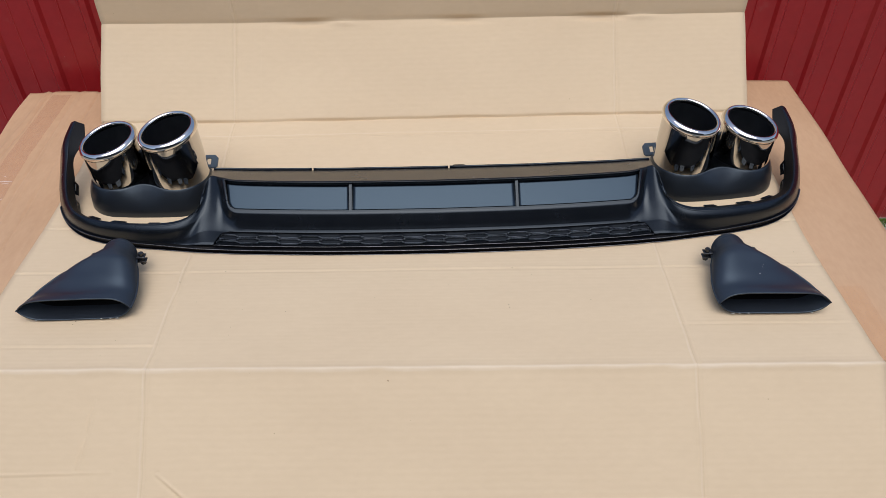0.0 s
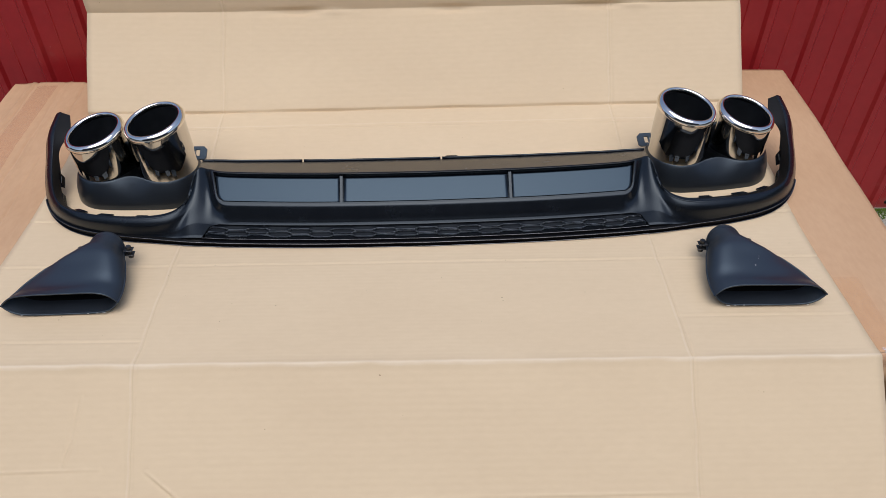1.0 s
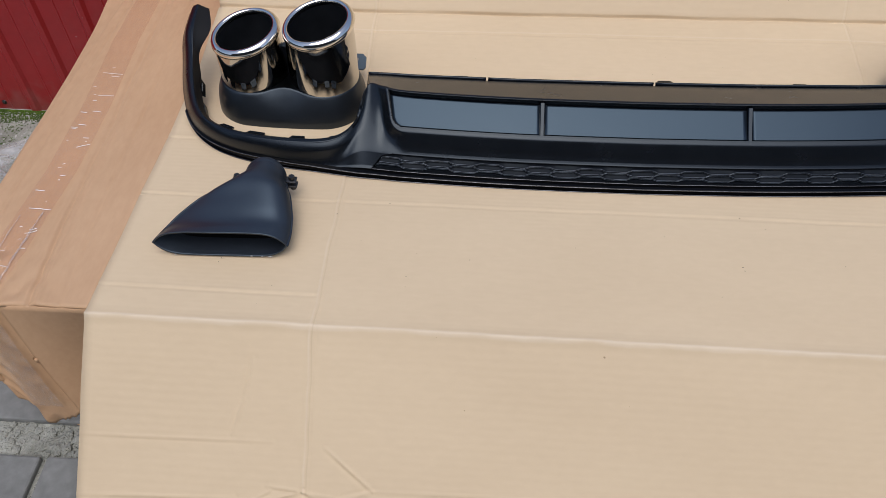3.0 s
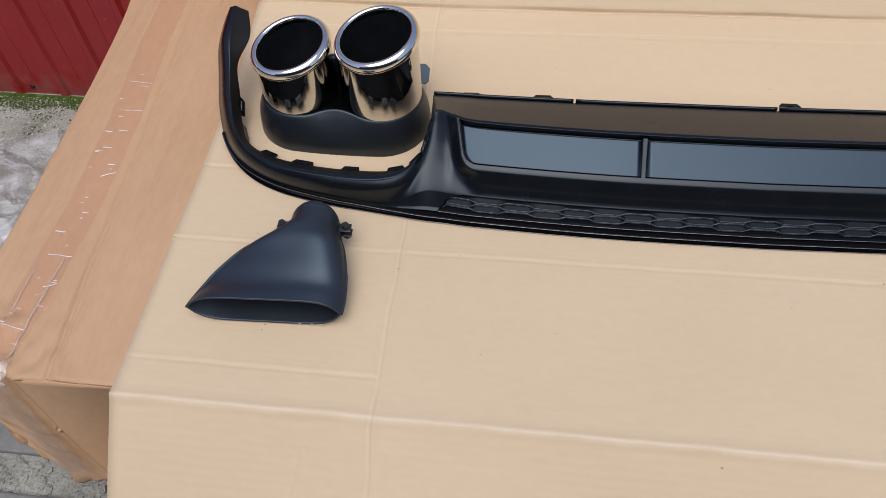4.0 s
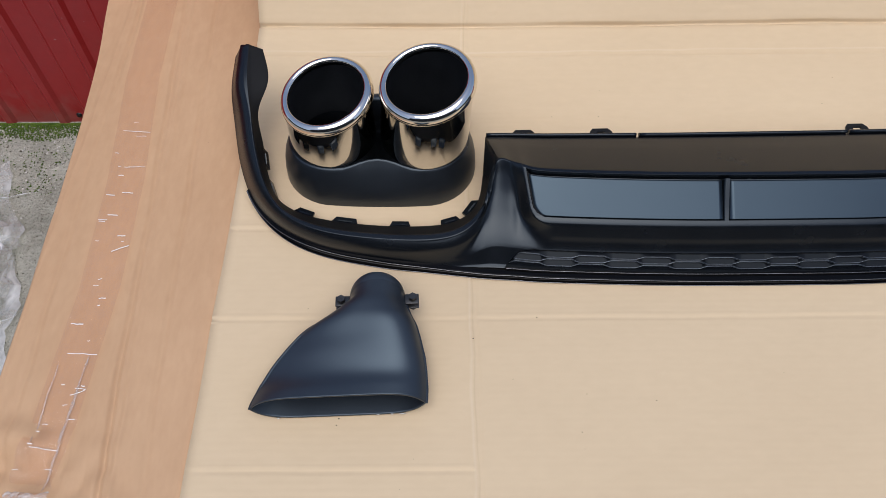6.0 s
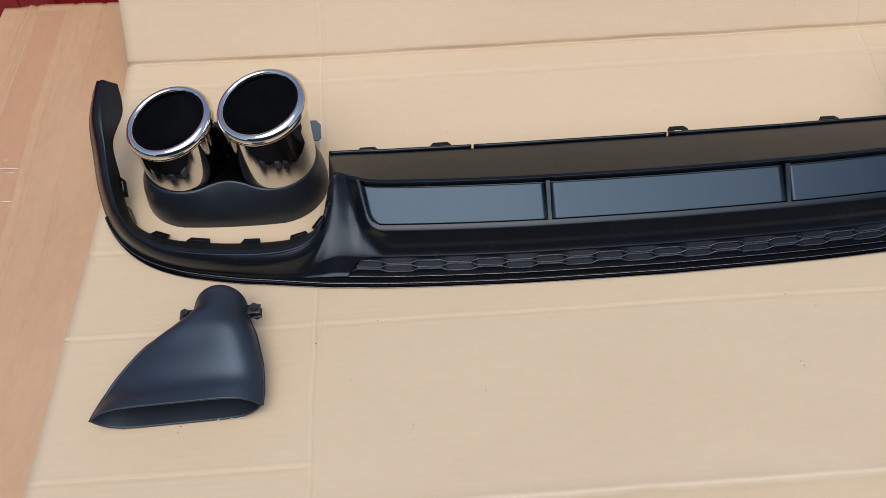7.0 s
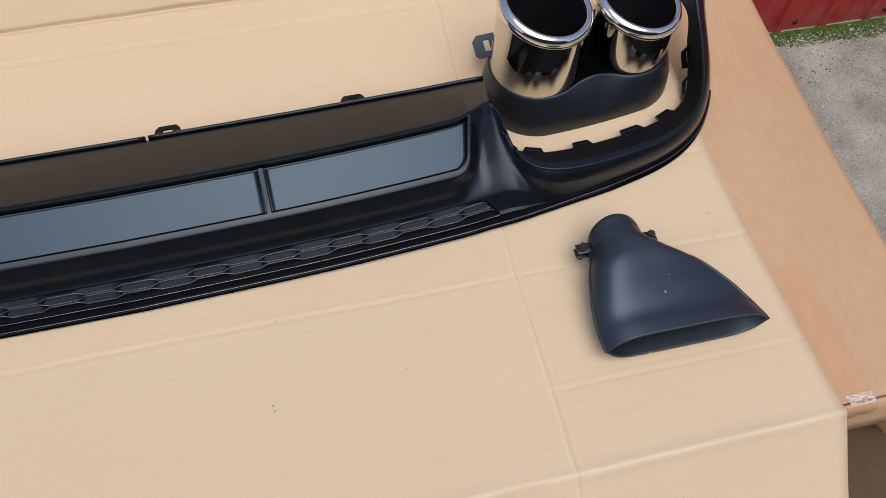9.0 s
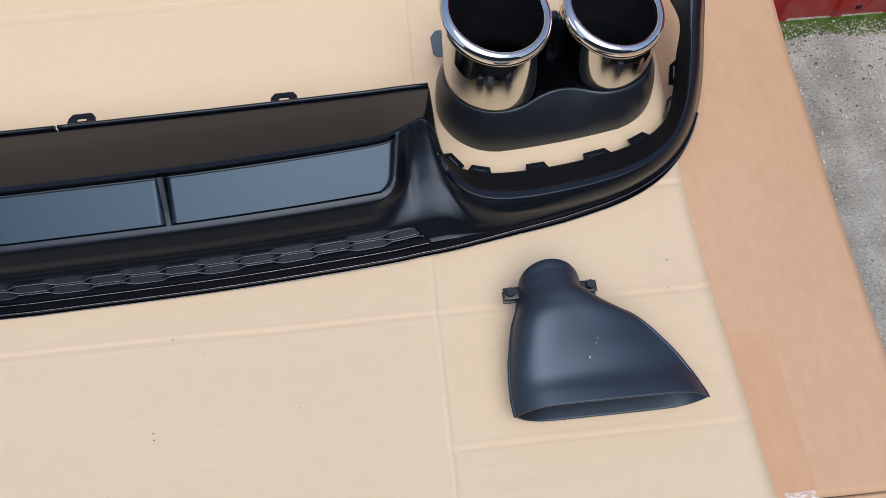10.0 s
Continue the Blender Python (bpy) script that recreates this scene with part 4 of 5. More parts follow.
def build_tips(at, tips, turn, side, group="twin exhaust tips"):
    d = thing("exhaust_tips", at, "pair of polished chrome exhaust tips in a dark painted collar", "exhaust", group, turn=(0, 0, turn))
    inv = d.matrix_basis.inverted()
    # collar: long oval foot drawn up round the two pipes, saddle between them
    cen = [inv @ Vector(b) for b, r, n, s in tips]
    half = 0.5 * abs(cen[0].x - cen[1].x)
    mid = (cen[0] + cen[1]) / 2
    n = 96
    levels = [(0.0, 0.0632, 0.0), (0.002, 0.0640, 0.0), (0.012, 0.0640, 0.02), (0.024, 0.0630, 0.08), (0.033, 0.0612, 0.25), (0.0395, 0.0590, 0.55), (0.0440, 0.0570, 0.85), (0.0470, 0.0556, 1.0), (0.0484, 0.0545, 1.0), (0.0488, 0.0525, 1.0)]
    v = []
    lo, hi = sorted(cen, key=lambda q: q.x)
    for h, rad, w in levels:
        for i in range(n):
            a = 2 * math.pi * i / n
            c, s = math.cos(a), math.sin(a)
            # rounded oval, in at the waist higher up
            x = half * min(max(1.9 * c, -1.0), 1.0) + rad * c
            e = max(abs(x) - half, 0.0)
            oval = math.sqrt(max(rad ** 2 - e ** 2, 0.0)) * (1 + 0.03 * max(0.0, 1 - (x / half) ** 2))
            lobe = math.sqrt(max(rad ** 2 - (abs(x) - half) ** 2, 0.0))
            neck = 0.80 * rad
            lobe = 0.5 * (lobe + neck + math.sqrt((lobe - neck) ** 2 + 0.00006)) if abs(x) < half else lobe
            y = math.copysign(oval + (min(lobe, oval) - oval) * w, s)
            # a pressed dent in the web between the pipes
            dent = 0.0036 * math.exp(-(x / 0.020) ** 2 - ((h - 0.032) / 0.008) ** 2) if s < 0 else 0.0
            z = h + w * 0.0055 * math.exp(-(x / 0.026) ** 2) - w * 0.0025 * s
            shift = (hi.y - lo.y) * min(max(x / half, -1), 1) / 2
            v.append((mid.x + x, mid.y - 0.0065 * (1 - h / 0.0488) + y + shift + dent, z))
    fs = grid_faces(len(levels), n, wrap_v=True)
    fs.append(tuple(range((len(levels) - 1) * n, len(levels) * n)))
    link_mesh("collar", v, fs, M_COLLAR, d, "dark grey painted collar with a saddle between the pipes")
    for base, rim, nrm, rr in tips:
        b, r = inv @ Vector(base), inv @ Vector(rim)
        nv = (inv.to_3x3() @ Vector(nrm)).normalized()
        ax = (Vector((1, 0, 0)) - nv * nv.x).normalized()
        ay = nv.cross(ax)
        up = (r - b).normalized()
        bx = (Vector((1, 0, 0)) - up * up.x).normalized()
        by = up.cross(bx)
        rows = [(b - up * 0.03, bx, by, rr + 0.0012, rr + 0.0012)]
        for t in np.linspace(0, 1, 14):
            xx, yy = bx.lerp(ax, t).normalized(), by.lerp(ay, t).normalized()
            rad = rr + 0.0012 - 0.0022 * t
            rows.append((b.lerp(r - nv * 0.0055, t), xx, yy, rad, rad))
        pipe = link_mesh("pipe", ring_grid(rows), grid_faces(len(rows), 64, wrap_v=True), M_PIPE, d, "polished smoky chrome pipe")
        # rolled rim: thin inner edge, broad rounded face turned outwards
        prof = [(-0.0084, -0.0062), (-0.0083, -0.0013), (-0.0075, 0.0006), (-0.0060, 0.0016), (-0.0043, 0.0018), (-0.0024, 0.0011), (-0.0006, -0.0004), (0.0010, -0.0028), (0.0019, -0.0058), (0.0019, -0.0086), (0.0011, -0.0106), (-0.0006, -0.0118), (-0.0045, -0.0122)]
        v = []
        for i in range(96):
            a = 2 * math.pi * i / 96
            rad_dir = ax * math.cos(a) + ay * math.sin(a)
            for pr, pn in prof:
                v.append(r + rad_dir * (rr + pr) + nv * pn)
        flat_angle(link_mesh("rolled_rim", v, grid_faces(96, len(prof), wrap_u=True, wrap_v=True), M_CHROME, pipe, "bright rolled chrome rim"), 60)
        # dark inside with a step low down
        rows = [(r - nv * 0.0015, ax, ay, rr - 0.0085, rr - 0.0085), (r - nv * 0.006, ax, ay, rr - 0.008, rr - 0.008)]
        low = b - up * 0.01
        rows += [(r.lerp(low, 0.87), bx, by, rr - 0.009, rr - 0.009), (r.lerp(low, 0.88), bx, by, rr - 0.0096, rr - 0.0096), (low, bx, by, rr - 0.0096, rr - 0.0096), (low, bx, by, 0.0005, 0.0005)]
        flat_angle(link_mesh("lining", ring_grid(rows), grid_faces(len(rows), 64, wrap_v=True), M_SOOT, pipe, "sooty black pipe lining"), 40)
    # weld beads where pipe and collar meet
    for base, rim, nrm, rr in tips:
        b = inv @ Vector(base)
        for an in (-75, -20, 195) if side < 0 else (-105, -160, -15):
            bm = bmesh.new()
            bmesh.ops.create_icosphere(bm, subdivisions=2, radius=0.0032, matrix=Matrix.Translation(b + Vector((rr * 0.985 * math.cos(radians(an)), rr * 0.935 * math.sin(radians(an)), 0.0005))) @ Matrix.Diagonal((1.4, 1, 0.6, 1)))
            part("weld_bead", bm, M_PAINT, d)
    # strut between the pipes at the back
    bm = box_bm(0.03, 0.012, 0.045, 0.004, (mid.x, mid.y + 0.028, 0.066))
    part("spacer", bm, M_PAINT, d, "dark strut between the pipes")
    # slotted bracket
    bm = bmesh.new()
    L, W = 0.062, 0.028
    outer = [(0, 0), (L - 0.004, 0), (L, 0.004), (L, W - 0.006), (L - 0.006, W), (0, W)]
    sl = [(L - 0.021, W / 2 - 0.007), (L - 0.013, W / 2 - 0.007), (L - 0.013, W / 2 + 0.007), (L - 0.021, W / 2 + 0.007)]
    vo = [bm.verts.new((x, y, 0)) for x, y in outer]
    vh = [bm.verts.new((x, y, 0)) for x, y in sl]
    for q in ((vo[0], vo[1], vh[1], vh[0]), (vo[1], vo[2], vh[1]), (vo[2], vo[3], vh[2], vh[1]), (vo[3], vo[4], vh[2]), (vo[4], vo[5], vh[3], vh[2]), (vo[5], vo[0], vh[0], vh[3])):
        bm.faces.new(q)
    ex = bmesh.ops.extrude_face_region(bm, geom=bm.faces[:])
    bmesh.ops.translate(bm, verts=[e for e in ex["geom"] if isinstance(e, bmesh.types.BMVert)], vec=(0, 0, 0.003))
    sx = 1 if side < 0 else -1
    tip_in = max(cen, key=lambda q: q.x * sx)
    bmesh.ops.transform(bm, matrix=Matrix.Diagonal((sx, 1, 1, 1)), verts=bm.verts)
    bmesh.ops.transform(bm, matrix=pose(tip_in.x - sx * 0.005, tip_in.y + 0.042, 0.034, 28, 0, 0), verts=bm.verts)
    part("bracket", bm, M_PAINT, d, "dark slotted mounting bracket", smooth=False)
    return d


build_tips((-0.527, 1.335, SHEET), [((-0.590, 1.342, 0.502), (-0.589, 1.327, 0.590), (-0.17, -0.13, 0.97), 0.0515), ((-0.481, 1.341, 0.502), (-0.477, 1.323, 0.612), (-0.17, -0.13, 0.97), 0.0525)], 0, -1)
build_tips((0.527, 1.355, SHEET + 0.0112), [((0.471, 1.362, 0.513), (0.464, 1.345, 0.621), (0.17, -0.13, 0.97), 0.0525), ((0.587, 1.375, 0.513), (0.582, 1.361, 0.597), (0.17, -0.13, 0.97), 0.0515)], 6, 1)


# ---------------------------------------------------------------- flattened outlet trims
def build_outlet(at, mirror, turn):
    d = thing("outlet_adapter", at, "dark grey painted steel outlet flattened from round neck to wide slot", "exhaust", "outlet adapters", turn=(0, 0, turn))
    # along the length: y, outer edge, inner edge, half height, squareness (x counted from the inner front corner)
    keys = [(0.0, -0.176, 0.0, 0.0200, 0.62), (0.013, -0.172, 0.001, 0.0204, 0.64), (0.030, -0.164, 0.001, 0.0210, 0.66), (0.052, -0.150, -0.001, 0.0252, 0.70), (0.081, -0.1245, -0.0075, 0.0302, 0.84), (0.098, -0.0995, -0.0140, 0.0298, 0.96), (0.113, -0.0835, -0.0180, 0.0278, 1.0), (0.124, -0.0795, -0.0185, 0.0268, 1.0), (0.139, -0.0780, -0.0200, 0.0256, 1.0)]
    st = catmull(keys, np.linspace(0, 8, 56))
    n = 80

    def section(k, inset=0.0):
        y, xo, xi, hh, sq = k
        cx, hw = (xo + xi) / 2, (xi - xo) / 2 - inset
        pts = []
        for i in range(n):
            a = 2 * math.pi * i / n
            c, s = math.cos(a), math.sin(a)
            # pointed ends at the slot, round at the neck
            k_ = (1.0 - sq) / 0.38
            ux = math.copysign(abs(c) ** (1 - 0.25 * k_), c)
            x = cx + hw * ux
            z = (hh - inset) * math.copysign(max(0.0, 1 - abs(ux) ** (2 + 4.5 * k_)) ** (0.5 + 0.45 * k_), s)
            # thinner towards the outer edge along the middle of its length
            thin = 0.46 * float(smoothstep(-0.01, 0.05, y) * (1 - smoothstep(0.065, 0.115, y))) * ((1 - ux) / 2) ** 1.5
            if s > 0:
                z = -abs(z) + 2 * abs(z) * (1 - thin)
            slant = 0.62 * float(smoothstep(0.092, 0.139, y)) * (hh - z)
            pts.append((x, y + 0.15 * (hh + z) * max(0.0, 1 - y / 0.06) ** 2 - slant, hh + z + 0.001))
        return pts

    v = []
    for k in st:
        v += section(k)
    for k in st[::-1]:
        v += section(k, 0.002)
    v = [((-px if mirror else px), py, pz) for px, py, pz in v]
    fs = grid_faces(2 * len(st), n, wrap_u=True, wrap_v=True)
    bm = bmesh.new()
    vs = [bm.verts.new(p) for p in v]
    for f in fs:
        bm.faces.new([vs[i] for i in f])
    body = part("body", bm, M_PAINT, d, "dark grey painted flattened tube")
    # inner faces coloured blacker than the paint, for the shade inside the tube
    body.data.materials.append(M_INNER)
    body.data.polygons.foreach_set("material_index", [int(f // n > len(st) + 1 and f // n < 2 * len(st) - 15) for f in range(len(body.data.polygons))])
    # bead round the neck's end and the pressed seam down both sides
    v = []
    for y, grow in ((0.1290, 0.0), (0.1302, -0.0003), (0.1330, -0.0004), (0.1370, -0.0004), (0.1386, 0.0)):
        k = catmull(keys, [np.interp(y, [q[0] for q in keys], range(len(keys)))])[0]
        v += section(k, grow - 0.0002)
    v = [((-px if mirror else px), py, pz) for px, py, pz in v]
    bm = bmesh.new()
    vs = [bm.verts.new(p) for p in v]
    for f in grid_faces(5, n, wrap_v=True):
        bm.faces.new([vs[i] for i in f])
    part("neck_bead", bm, M_PAINT, d)
    for edge in (1, 2):
        v = []
        for k in st[2:42]:
            x = (-1 if mirror else 1) * k[edge]
            out = (1 if edge == 2 else -1) * (-1 if mirror else 1)
            wob = 0.0004 * nz(k[0] * 90, edge)
            for dx, dz in ((-0.002, 0.0014), (0.0012 + wob, 0.0009), (0.0012 + wob, -0.0009), (-0.002, -0.0014)):
                v.append((x + out * dx, k[0], k[3] + 0.001 + dz))
        bm = bmesh.new()
        vs = [bm.verts.new(p) for p in v]
        for f in grid_faces(40, 4, wrap_v=True):
            bm.faces.new([vs[i] for i in f])
        part("pressed_seam", bm, M_PAINT, d)
    # bare metal chips on the slot's lower lip
    for t in (0.15, 0.72, 0.80, 0.86):
        bm = bmesh.new()
        bmesh.ops.create_icosphere(bm, subdivisions=1, radius=1, matrix=Matrix.Translation(((-1 if not mirror else 1) * 0.176 * (1 - t), -0.0005, 0.003)) @ Matrix.Diagonal((0.002 + 0.002 * (t > 0.8), 0.0007, 0.0008, 1)))
        part("bare_chip", bm, M_STONE, d, "chipped bare metal spot")
    if mirror:
        for px, py, pz, r_ in ((0.070, 0.043, 0.0478, 0.0014), (0.077, 0.054, 0.0522, 0.0007), (0.079, 0.058, 0.0534, 0.0007)):
            bm = bmesh.new()
            bmesh.ops.create_icosphere(bm, subdivisions=1, radius=r_, matrix=Matrix.Translation((px, py, pz)) @ Matrix.Diagonal((0.7, 1.2, 0.5, 1)))
            part("bare_chip", bm, M_STONE, d, "white scratch in the paint")
    # split clamp with a bolt each side
    sx = 1 if mirror else -1
    for s in (1, -1):
        x = sx * (0.049 - s * 0.0360)
        for dz in (0.006, -0.006):
            bm = box_bm(0.017, 0.012, 0.0020, 0.0007, (x, 0.116, 0.027 + dz * 0.75))
            part("clamp_ear", bm, M_STEEL, d)
        bm = bmesh.new()
        bmesh.ops.create_cone(bm, cap_ends=True, segments=6, radius1=0.0046, radius2=0.0044, depth=0.004, matrix=Matrix.Translation((x - sx * s * 0.002, 0.116, 0.0365)))
        bmesh.ops.create_cone(bm, cap_ends=True, segments=12, radius1=0.003, radius2=0.003, depth=0.022, matrix=Matrix.Translation((x - sx * s * 0.002, 0.116, 0.027)))
        bmesh.ops.create_cone(bm, cap_ends=True, segments=6, radius1=0.0046, radius2=0.0044, depth=0.0035, matrix=Matrix.Translation((x - sx * s * 0.002, 0.116, 0.0175)))
        part("bolt", bm, M_STEEL, d, "dull steel hex bolt", smooth=False)
    return d


build_outlet((-0.477, 1.008, SHEET), False, 2)
build_outlet((0.443, 1.003, SHEET + 0.0035), True, 0)


# ---------------------------------------------------------------- tape on the carton
def strip_mesh(name, mid_fn, n, width, z_fn, mat, parent, label, ripple=0.0006):
    v = []
    for i in range(n):
        t = i / (n - 1)
        x, y = mid_fn(t)
        for j in range(7):
            b = j / 6 - 0.5
            v.append((x + width * b, y - 1.34, z_fn(x + width * b, y) + 0.0012 + ripple * (nz(y * 60, b * 3) + 0.6 * nz(y * 150, b * 5))))
    ob = link_mesh(name, v, [q[::-1] for q in grid_faces(n, 7)], mat, parent, label)
    ob.visible_shadow = False
    return ob


def build_tape():
    rnd = random.Random(5)
    course = lambda t: (float(np.interp(0.918 + t * 0.84, [0.92, 1.0, 1.155, 1.32, 1.5, 1.77], [-0.868, -0.855, -0.848, -0.855, -0.874, -0.885])), 0.918 + t * 0.84)
    strip_mesh("packing_tape", course, 320, 0.046, lid_z, M_TAPE, carton, "clear wrinkled packing tape along the lid")
    strip_mesh("packing_tape", lambda t: (0.682, 0.914 + t * 0.155), 60, 0.043, lid_z, M_TAPE_FLAT, carton, "clear packing tape on the lid", 0.0003)
    # tape ends folded down over the front edge
    for x0, x1, w, drop, n in ((-0.864, -0.826, 0.042, 0.195, 60), (0.682, 0.682, 0.044, 0.04, 12)):
        v = []
        for i in range(n):
            t = i / (n - 1)
            for j in range(6):
                b = j / 5 - 0.5
                y = 0.9125 - 0.006 * min(1, t * 6) + (-0.15 * drop * t + 0.007 * (1 - t) if x0 < 0 else -0.004)
                v.append((x0 + (x1 - x0) * t ** 1.25 + w * b, y - 1.34 + 0.0015 * nz(t * 14, b * 6), TOP + 0.001 - drop * t))
        link_mesh("packing_tape", v, grid_faces(n, 6), M_LOOSE if x0 < 0 else M_TAPE, carton, "clear tape folded over the edge").visible_shadow = False
    # bubbled stretches where the tape turns over the edge, glare put into milky colour
    for xc, hw, back, crushed in ((-0.862, 0.023, 0.931, 0.012), (0.688, 0.014, 0.920, 0.0)):
        v = []
        for i in range(60):
            for j in range(16):
                a, b = i / 59 * 2 - 1, j / 15
                x = xc + hw * a + 0.003 * nz(b * 4, a * 2)
                down = max(0.0, b - 0.55) / 0.45
                y = back + (0.006 if xc < 0 else 0.001) * nz(a * 3, xc) - (back - 0.908) * min(b / 0.6, 1) + crushed * smoothstep(-0.84, -0.93, x)
                v.append((x, y - 1.34, lid_z(x, max(y, 0.914)) + 0.0022 - 0.016 * down ** 1.4 + 0.0007 * nz(x * 260, y * 40) + 0.0006 * nz(x * 90, y * 120)))
        link_mesh("tape_fold", v, [q[::-1] for q in grid_faces(60, 16)], M_BUBBLE_GLARE, carton, "bubbled tape over the edge, milky colour for its glare").visible_shadow = False
    # trapped-air creases, their sky glints put into a white colour
    for k in range(36):
        u = rnd.random() ** 1.3
        y = 0.955 + 0.47 * u
        x = course((y - 0.918) / 0.84)[0] + rnd.uniform(-0.024, 0.016)
        length = rnd.choice((0.004, 0.006, 0.010, 0.018, 0.03)) * rnd.uniform(0.6, 1.2)
        if x + length > course((y - 0.918) / 0.84)[0] + 0.022:
            x = course((y - 0.918) / 0.84)[0] + 0.022 - length
        slope = rnd.uniform(-0.12, 0.05) if k % 12 else rnd.uniform(0.3, 0.6)
        wid = rnd.uniform(0.0003, 0.0007)
        v = []
        for i in range(7):
            t = i / 6
            px, py = x + length * t, y + length * t * slope + 0.0008 * nz(k * 3.7, t * 3)
            h = math.sin(math.pi * min(max(t, 0.08), 0.92)) ** 0.5
            for dy, dz in ((-wid, 0.0), (-wid * 0.5, 0.7 * wid * h), (0, wid * h), (wid * 0.5, 0.7 * wid * h), (wid, 0.0)):
                v.append((px, py + dy - 1.34, lid_z(px, py) + 0.0018 + dz))
        link_mesh("tape_crease", v, grid_faces(7, 5), M_GLINT, carton, "crease in the tape, coloured white as a glint" if k == 0 else "")


def build_tape_streaks():
    """Long puckers that run down the tape, their shine put into a milky colour."""
    for k, (x0, y0, x1, y1, wide) in enumerate(((-0.838, 1.075, -0.847, 0.934, 0.0022), (-0.868, 1.065, -0.871, 0.975, 0.0013))):
        v = []
        for i in range(16):
            t = i / 15
            px, py = x0 + (x1 - x0) * t + 0.0012 * nz(k * 5.1, t * 4), y0 + (y1 - y0) * t
            g = wide * math.sin(math.pi * (0.06 + 0.88 * t)) ** 0.6 * (0.7 + 0.6 * nz(t * 9, k))
            for dx, dz in ((-g, 0.0), (-g * 0.5, 0.3 * g), (0, 0.42 * g), (g * 0.5, 0.3 * g), (g, 0.0)):
                v.append((px + dx, py - 1.34, lid_z(px, py) + 0.0017 + dz))
        link_mesh("tape_pucker", v, grid_faces(16, 5), M_PUCKER_SHINE, carton)


M_PUCKER_SHINE = film_material("pucker_shine_film", (1.0, 0.99, 0.98), 0.16, 0.26, 0.4, 30, 1.45, (0.92, 0.90, 0.88))
M_GLINT = material("painted_tape_glint", (0.78, 0.74, 0.70), (0.9, 0.87, 0.84), 0.25, 0, 30, 300, 0, 0)
build_tape()
build_tape_streaks()


# ---------------------------------------------------------------- yard: paving, moss, grit, rubbish
def build_yard():
    rnd = random.Random(11)
    # slabs by the carton's corner
    pav = thing("pavement", (-1.2, 0.7, 0), "worn grey-green paving slabs with open joints", "pavement", kind="structure")
    def slab(x0, x1, y0, y1, h, mat=M_PAVER):
        bm = box_bm(x1 - x0, y1 - y0, 0.04, 0.004, ((x0 + x1) / 2 + 1.2, (y0 + y1) / 2 - 0.7, h - 0.02))
        bmesh.ops.subdivide_edges(bm, edges=[e for e in bm.edges if e.calc_length() > 0.05], cuts=3, use_grid_fill=True)
        for q in bm.verts:
            q.co += Vector((0.004 * nz(q.co.x * 9, q.co.y * 9), 0.004 * nz(q.co.y * 9, q.co.x * 9, 3), 0.0015 * nz(q.co.x * 12, q.co.y * 12, 6)))
        part("slab", bm, mat, pav, smooth=False)
    slab(-2.4, -0.9, 0.972, 1.055, 0.012)
    x = -2.3
    while x < -0.6:
        w = 0.33 if abs(x + 1.28) > 0.4 else 0.325
        slab(x, x + w, 0.60, 0.908, 0.014 + rnd.uniform(-0.002, 0.002))
        slab(x - 0.14, x - 0.14 + w, 0.28, 0.592, 0.014 + rnd.uniform(-0.002, 0.002))
        x += w + 0.012
    # dark channel board beside the carton
    bm = box_bm(0.62, 0.105, 0.03, 0.004, (0, 0, 0.016))
    b = part("channel_board", bm, M_BOARD, None, smooth=False)
    b.matrix_basis = pose(-1.46, 1.125, 0.0, 0, 0, 2)
    tagged(b, "dark weathered board lying on the concrete", "board")

    # moss along the foot of the wall, and grit: too many to count
    def scatter(name, n, place, size, mat, label, cat, flat=0.6):
        ico = bmesh.new()
        bmesh.ops.create_icosphere(ico, subdivisions=1, radius=1)
        base = np.array([tuple(q.co) for q in ico.verts])
        tri = np.array([[q.index for q in f.verts] for f in ico.faces])
        ico.free()
        vv, ff, k = [], [], 0
        for _ in range(n):
            x, y = place()
            sz = size * rnd.uniform(0.4, 1.3)
            jit = 1 + 0.35 * (np.random.rand(len(base), 1) - 0.5)
            p = base * jit * sz * np.array((rnd.uniform(0.8, 1.4), rnd.uniform(0.7, 1.3), flat))
            a = rnd.uniform(0, 6.28)
            c, s_ = math.cos(a), math.sin(a)
            p = p @ np.array(((c, -s_, 0), (s_, c, 0), (0, 0, 1)))
            vv.append(p + np.array((x, y, sz * flat * 0.25)))
            ff.append(tri + k)
            k += len(base)
        ob = link_mesh(name, np.concatenate(vv), [tuple(int(i) for i in f) for f in np.concatenate(ff)], mat, smooth=mat is M_MOSS)
        return tagged(ob, label, cat, kind="stuff")

    def side_x():
        return rnd.choice((rnd.uniform(-2.3, -0.95), rnd.uniform(0.85, 2.2)))

    def moss_place():
        while True:
            x = side_x()
            dd = rnd.random() ** 2.6 * (0.22 if x < 0 else 0.15)
            edge = 0.050 + 0.040 * nz(x * 7, 2.0)
            if dd < edge or rnd.random() < (0.55 * max(0, nz(x * 16, dd * 30, 4)) + 0.05 if x < 0 else 0.30 * max(0, nz(x * 16, dd * 30, 4)) + 0.012):
                return x, 1.838 - dd
    scatter("moss", 46000, moss_place, 0.0014, M_MOSS, "patchy green moss along the foot of the wall", "moss", 0.75)
    scatter("grit", 4200, lambda: (side_x(), 1.83 - rnd.random() ** 1.6 * 0.75), 0.0020, M_STONE, "pale grit and small stones on the concrete", "grit", 0.6)
    scatter("soil_crumbs", 500, lambda: (side_x(), 1.80 - rnd.random() ** 1.8 * 0.22), 0.0022, M_SOIL, "dark damp crumbs of soil", "soil", 0.5)
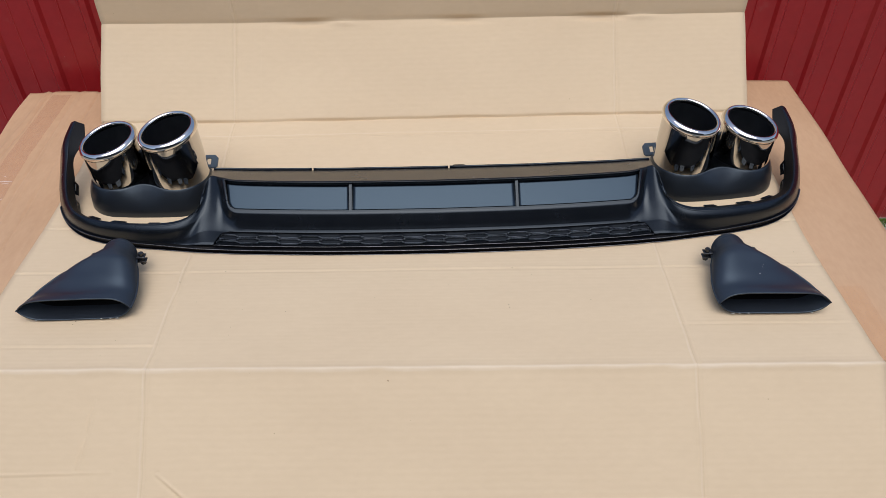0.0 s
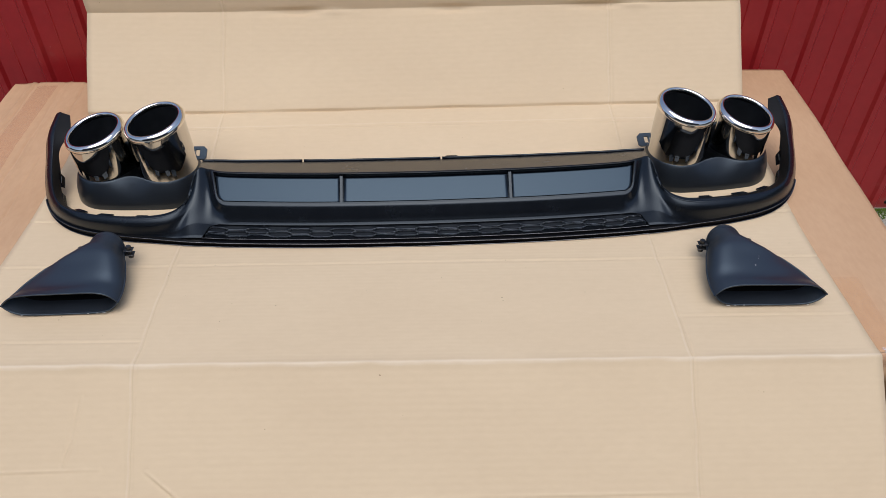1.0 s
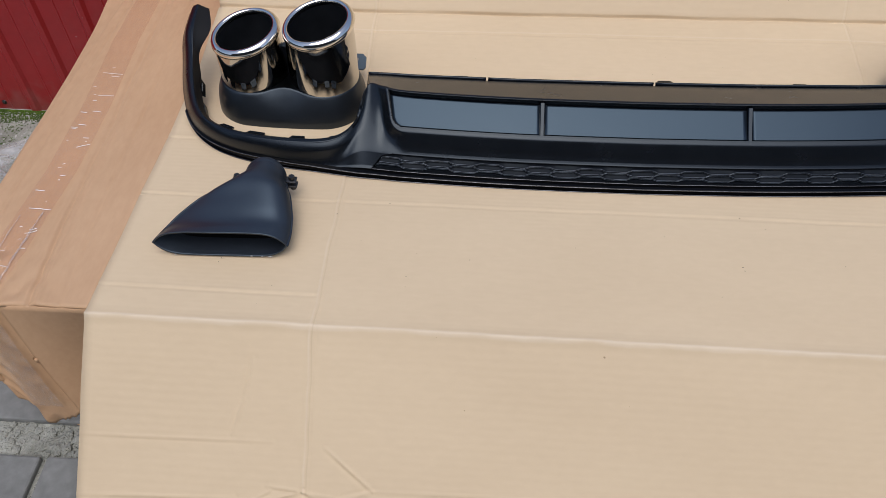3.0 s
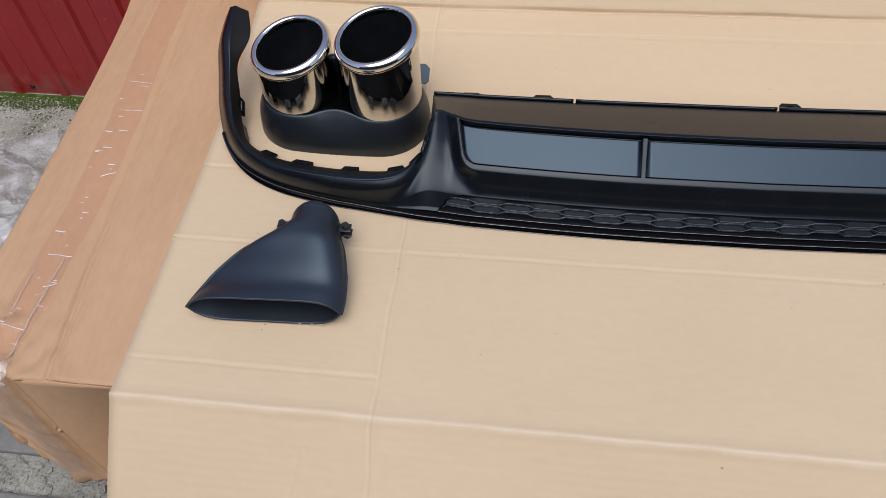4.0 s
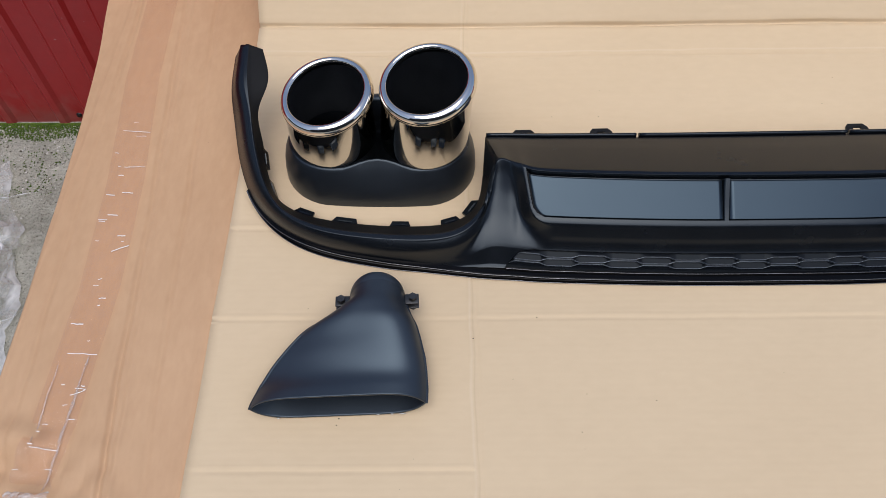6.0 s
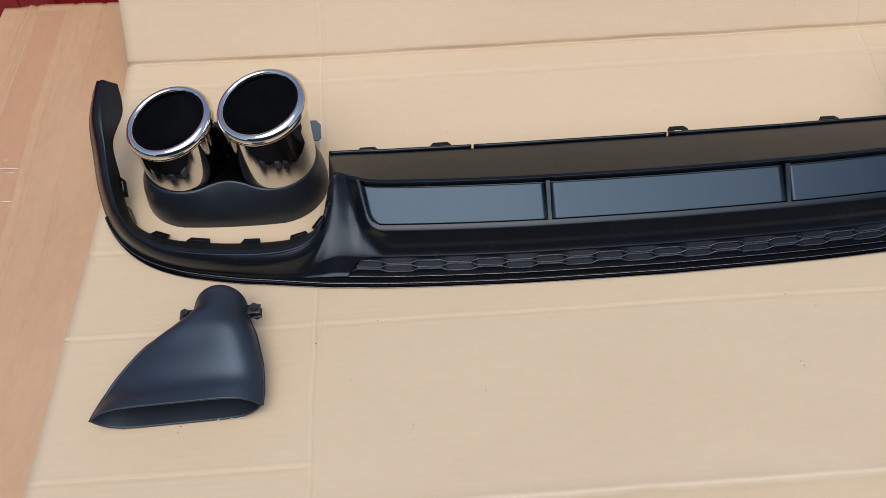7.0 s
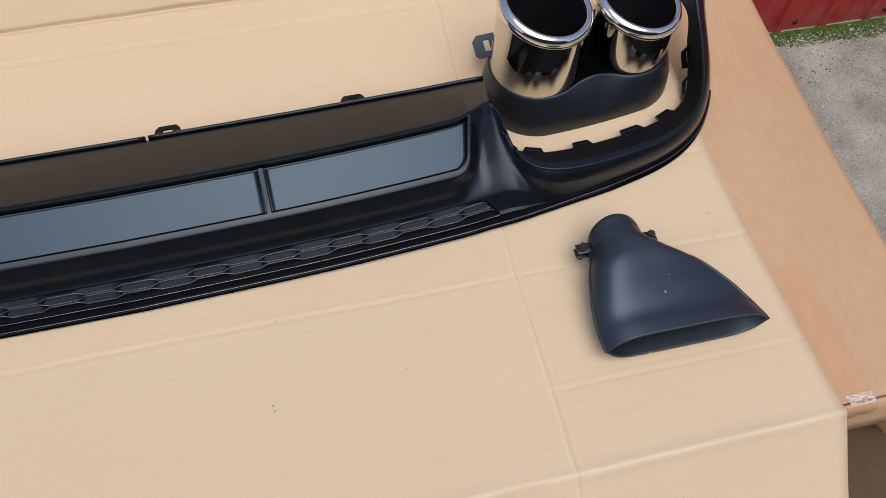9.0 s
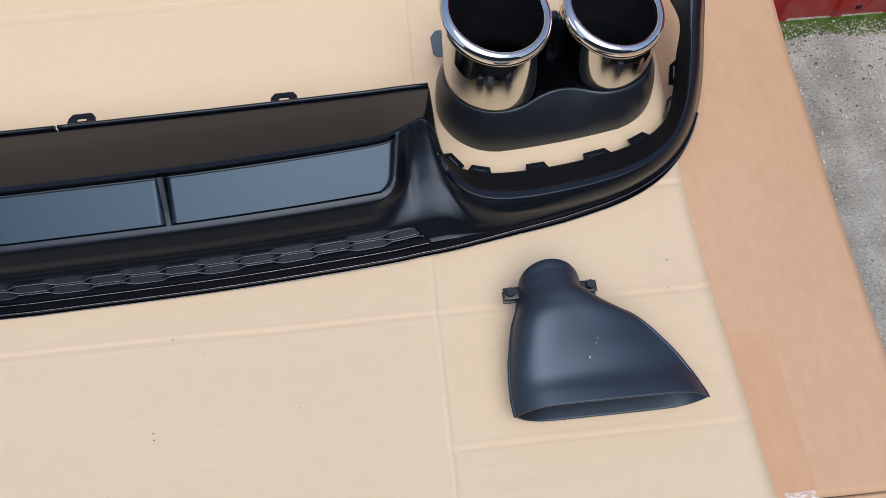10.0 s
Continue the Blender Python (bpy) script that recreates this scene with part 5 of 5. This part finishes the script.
    scatter("rubble", 420, lambda: (rnd.uniform(-1.9, -0.72), rnd.uniform(0.915, 0.968)), 0.010, M_CONCRETE, "broken mortar rubble between slabs", "rubble", 0.45)

    # crumpled clear wrap
    nu, nv = 30, 30
    def fold(a, b):
        r = math.hypot(a, b)
        x = a * 0.27 + 0.05 * nz(a * 2, b * 2, 3)
        y = b * 0.25 + 0.05 * nz(a * 2, b * 2, 8)
        h = 0.15 * (0.45 - abs(nz(a * 1.6, b * 1.6, 1))) + 0.10 * (0.4 - abs(nz(a * 3.3, b * 3.3, 5))) + 0.02 * (0.4 - abs(nz(a * 8, b * 8, 9)))
        return x, y, 0.006 + max(0.0, h) * max(0.0, 1 - r) ** 0.45
    v = []
    for i in range(nu):
        for j in range(nv):
            v.append(fold((i + rnd.uniform(-0.3, 0.3)) / (nu - 1) * 2 - 1, (j + rnd.uniform(-0.3, 0.3)) / (nv - 1) * 2 - 1))
    tris = [t for q in grid_faces(nu, nv) for t in ((q[0], q[1], q[2]), (q[0], q[2], q[3]))]
    w = thing("plastic_wrap", (-1.515, 1.395, 0), "crumpled heap of clear plastic wrap on the concrete", "plastic wrap", turn=(0, 0, 20))
    link_mesh("film", v, tris, M_WRAP, w, smooth=False).visible_shadow = False
    # whitened creases where the film is folded hard
    v, fs = [], []
    for k in range(80):
        a, b, an = rnd.uniform(-0.75, 0.85), rnd.uniform(-0.8, 0.8), rnd.uniform(0, 6.28)
        n_, wid = rnd.randint(5, 16), rnd.choice((0.0006, 0.0009, 0.0012, 0.0018, 0.004))
        for q in range(n_):
            x, y, z = fold(a, b)
            g = wid * math.sin(math.pi * (q + 0.3) / (n_ - 0.4))
            for dx, dz in ((-1, 0), (0, 1), (1, 0)):
                v.append((x - g * dx * math.sin(an), y + g * dx * math.cos(an), z + 0.001 + g * dz))
            a, b, an = a + 0.028 * math.cos(an), b + 0.028 * math.sin(an), an + rnd.uniform(-0.2, 0.2)
        base = len(v) - 3 * n_
        fs += [tuple(base + c for c in q) for q in grid_faces(n_, 3)]
    link_mesh("fold_lines", v, fs, M_FOLD, w, "white stressed crease lines", kind="stuff")
    # white strap
    v = []
    for i in range(24):
        t = i / 23
        x, y = -1.62 + 0.385 * t, 1.05 + 0.192 * t + 0.006 * math.sin(t * 3)
        for dx, dz in ((-0.4, 0), (0.4, 0), (0.4, 0.001), (-0.4, 0.001)):
            v.append((x - 0.009 * dx, y + 0.018 * dx, 0.006 + 0.006 * math.sin(t * 4) + dz))
    st = link_mesh("packing_strap", v, grid_faces(24, 4, wrap_v=True) + [(0, 1, 2, 3), (95, 94, 93, 92)], M_STRAP, smooth=False)
    tagged(st, "loose white plastic packing strap on the ground", "strap")

    # crumbs on the board sheet
    v, f = [], []
    spots = [(-0.427, 1.092), (-0.356, 1.117), (0.62, 1.15), (-0.1, 1.05), (0.08, 0.98), (0.25, 1.04), (-0.24, 1.02), (0.16, 1.10), (-0.32, 0.97)]
    spots += [(rnd.uniform(-0.69, 0.64), rnd.uniform(0.92, 1.13)) for _ in range(16)] + [(rnd.uniform(-0.35, 0.35), rnd.uniform(1.36, 1.5)) for _ in range(7)]
    for x, y in spots:
        r = rnd.uniform(0.0003, 0.0008)
        z = SHEET + 0.0005 + lift(x, y) + (0.004 + (y - 1.36) * 0.13 if y > 1.3 else 0)
        k = len(v)
        for a in range(5):
            an = a * 1.2566 + rnd.random()
            v.append((x + r * 1.3 * math.cos(an), y + r * math.sin(an), z))
        v.append((x, y, z + r * 0.8))
        f += [(k + a, k + (a + 1) % 5, k + 5) for a in range(5)]
    cr = link_mesh("crumbs", v, f, M_SOIL, smooth=False)
    tagged(cr, "tiny dark crumbs scattered on the cardboard", "crumbs", kind="stuff")


M_SOIL = material("dark_soil", (0.05, 0.043, 0.03), (0.11, 0.095, 0.07), 0.9, 0, 60, 300, 0.3, 0.4)
M_BOARD = material("dark_weathered_board", (0.03, 0.032, 0.03), (0.07, 0.07, 0.066), 0.6, 0, 8, 120, 0.2, 0.3, (0.3, 3, 3))
build_yard()
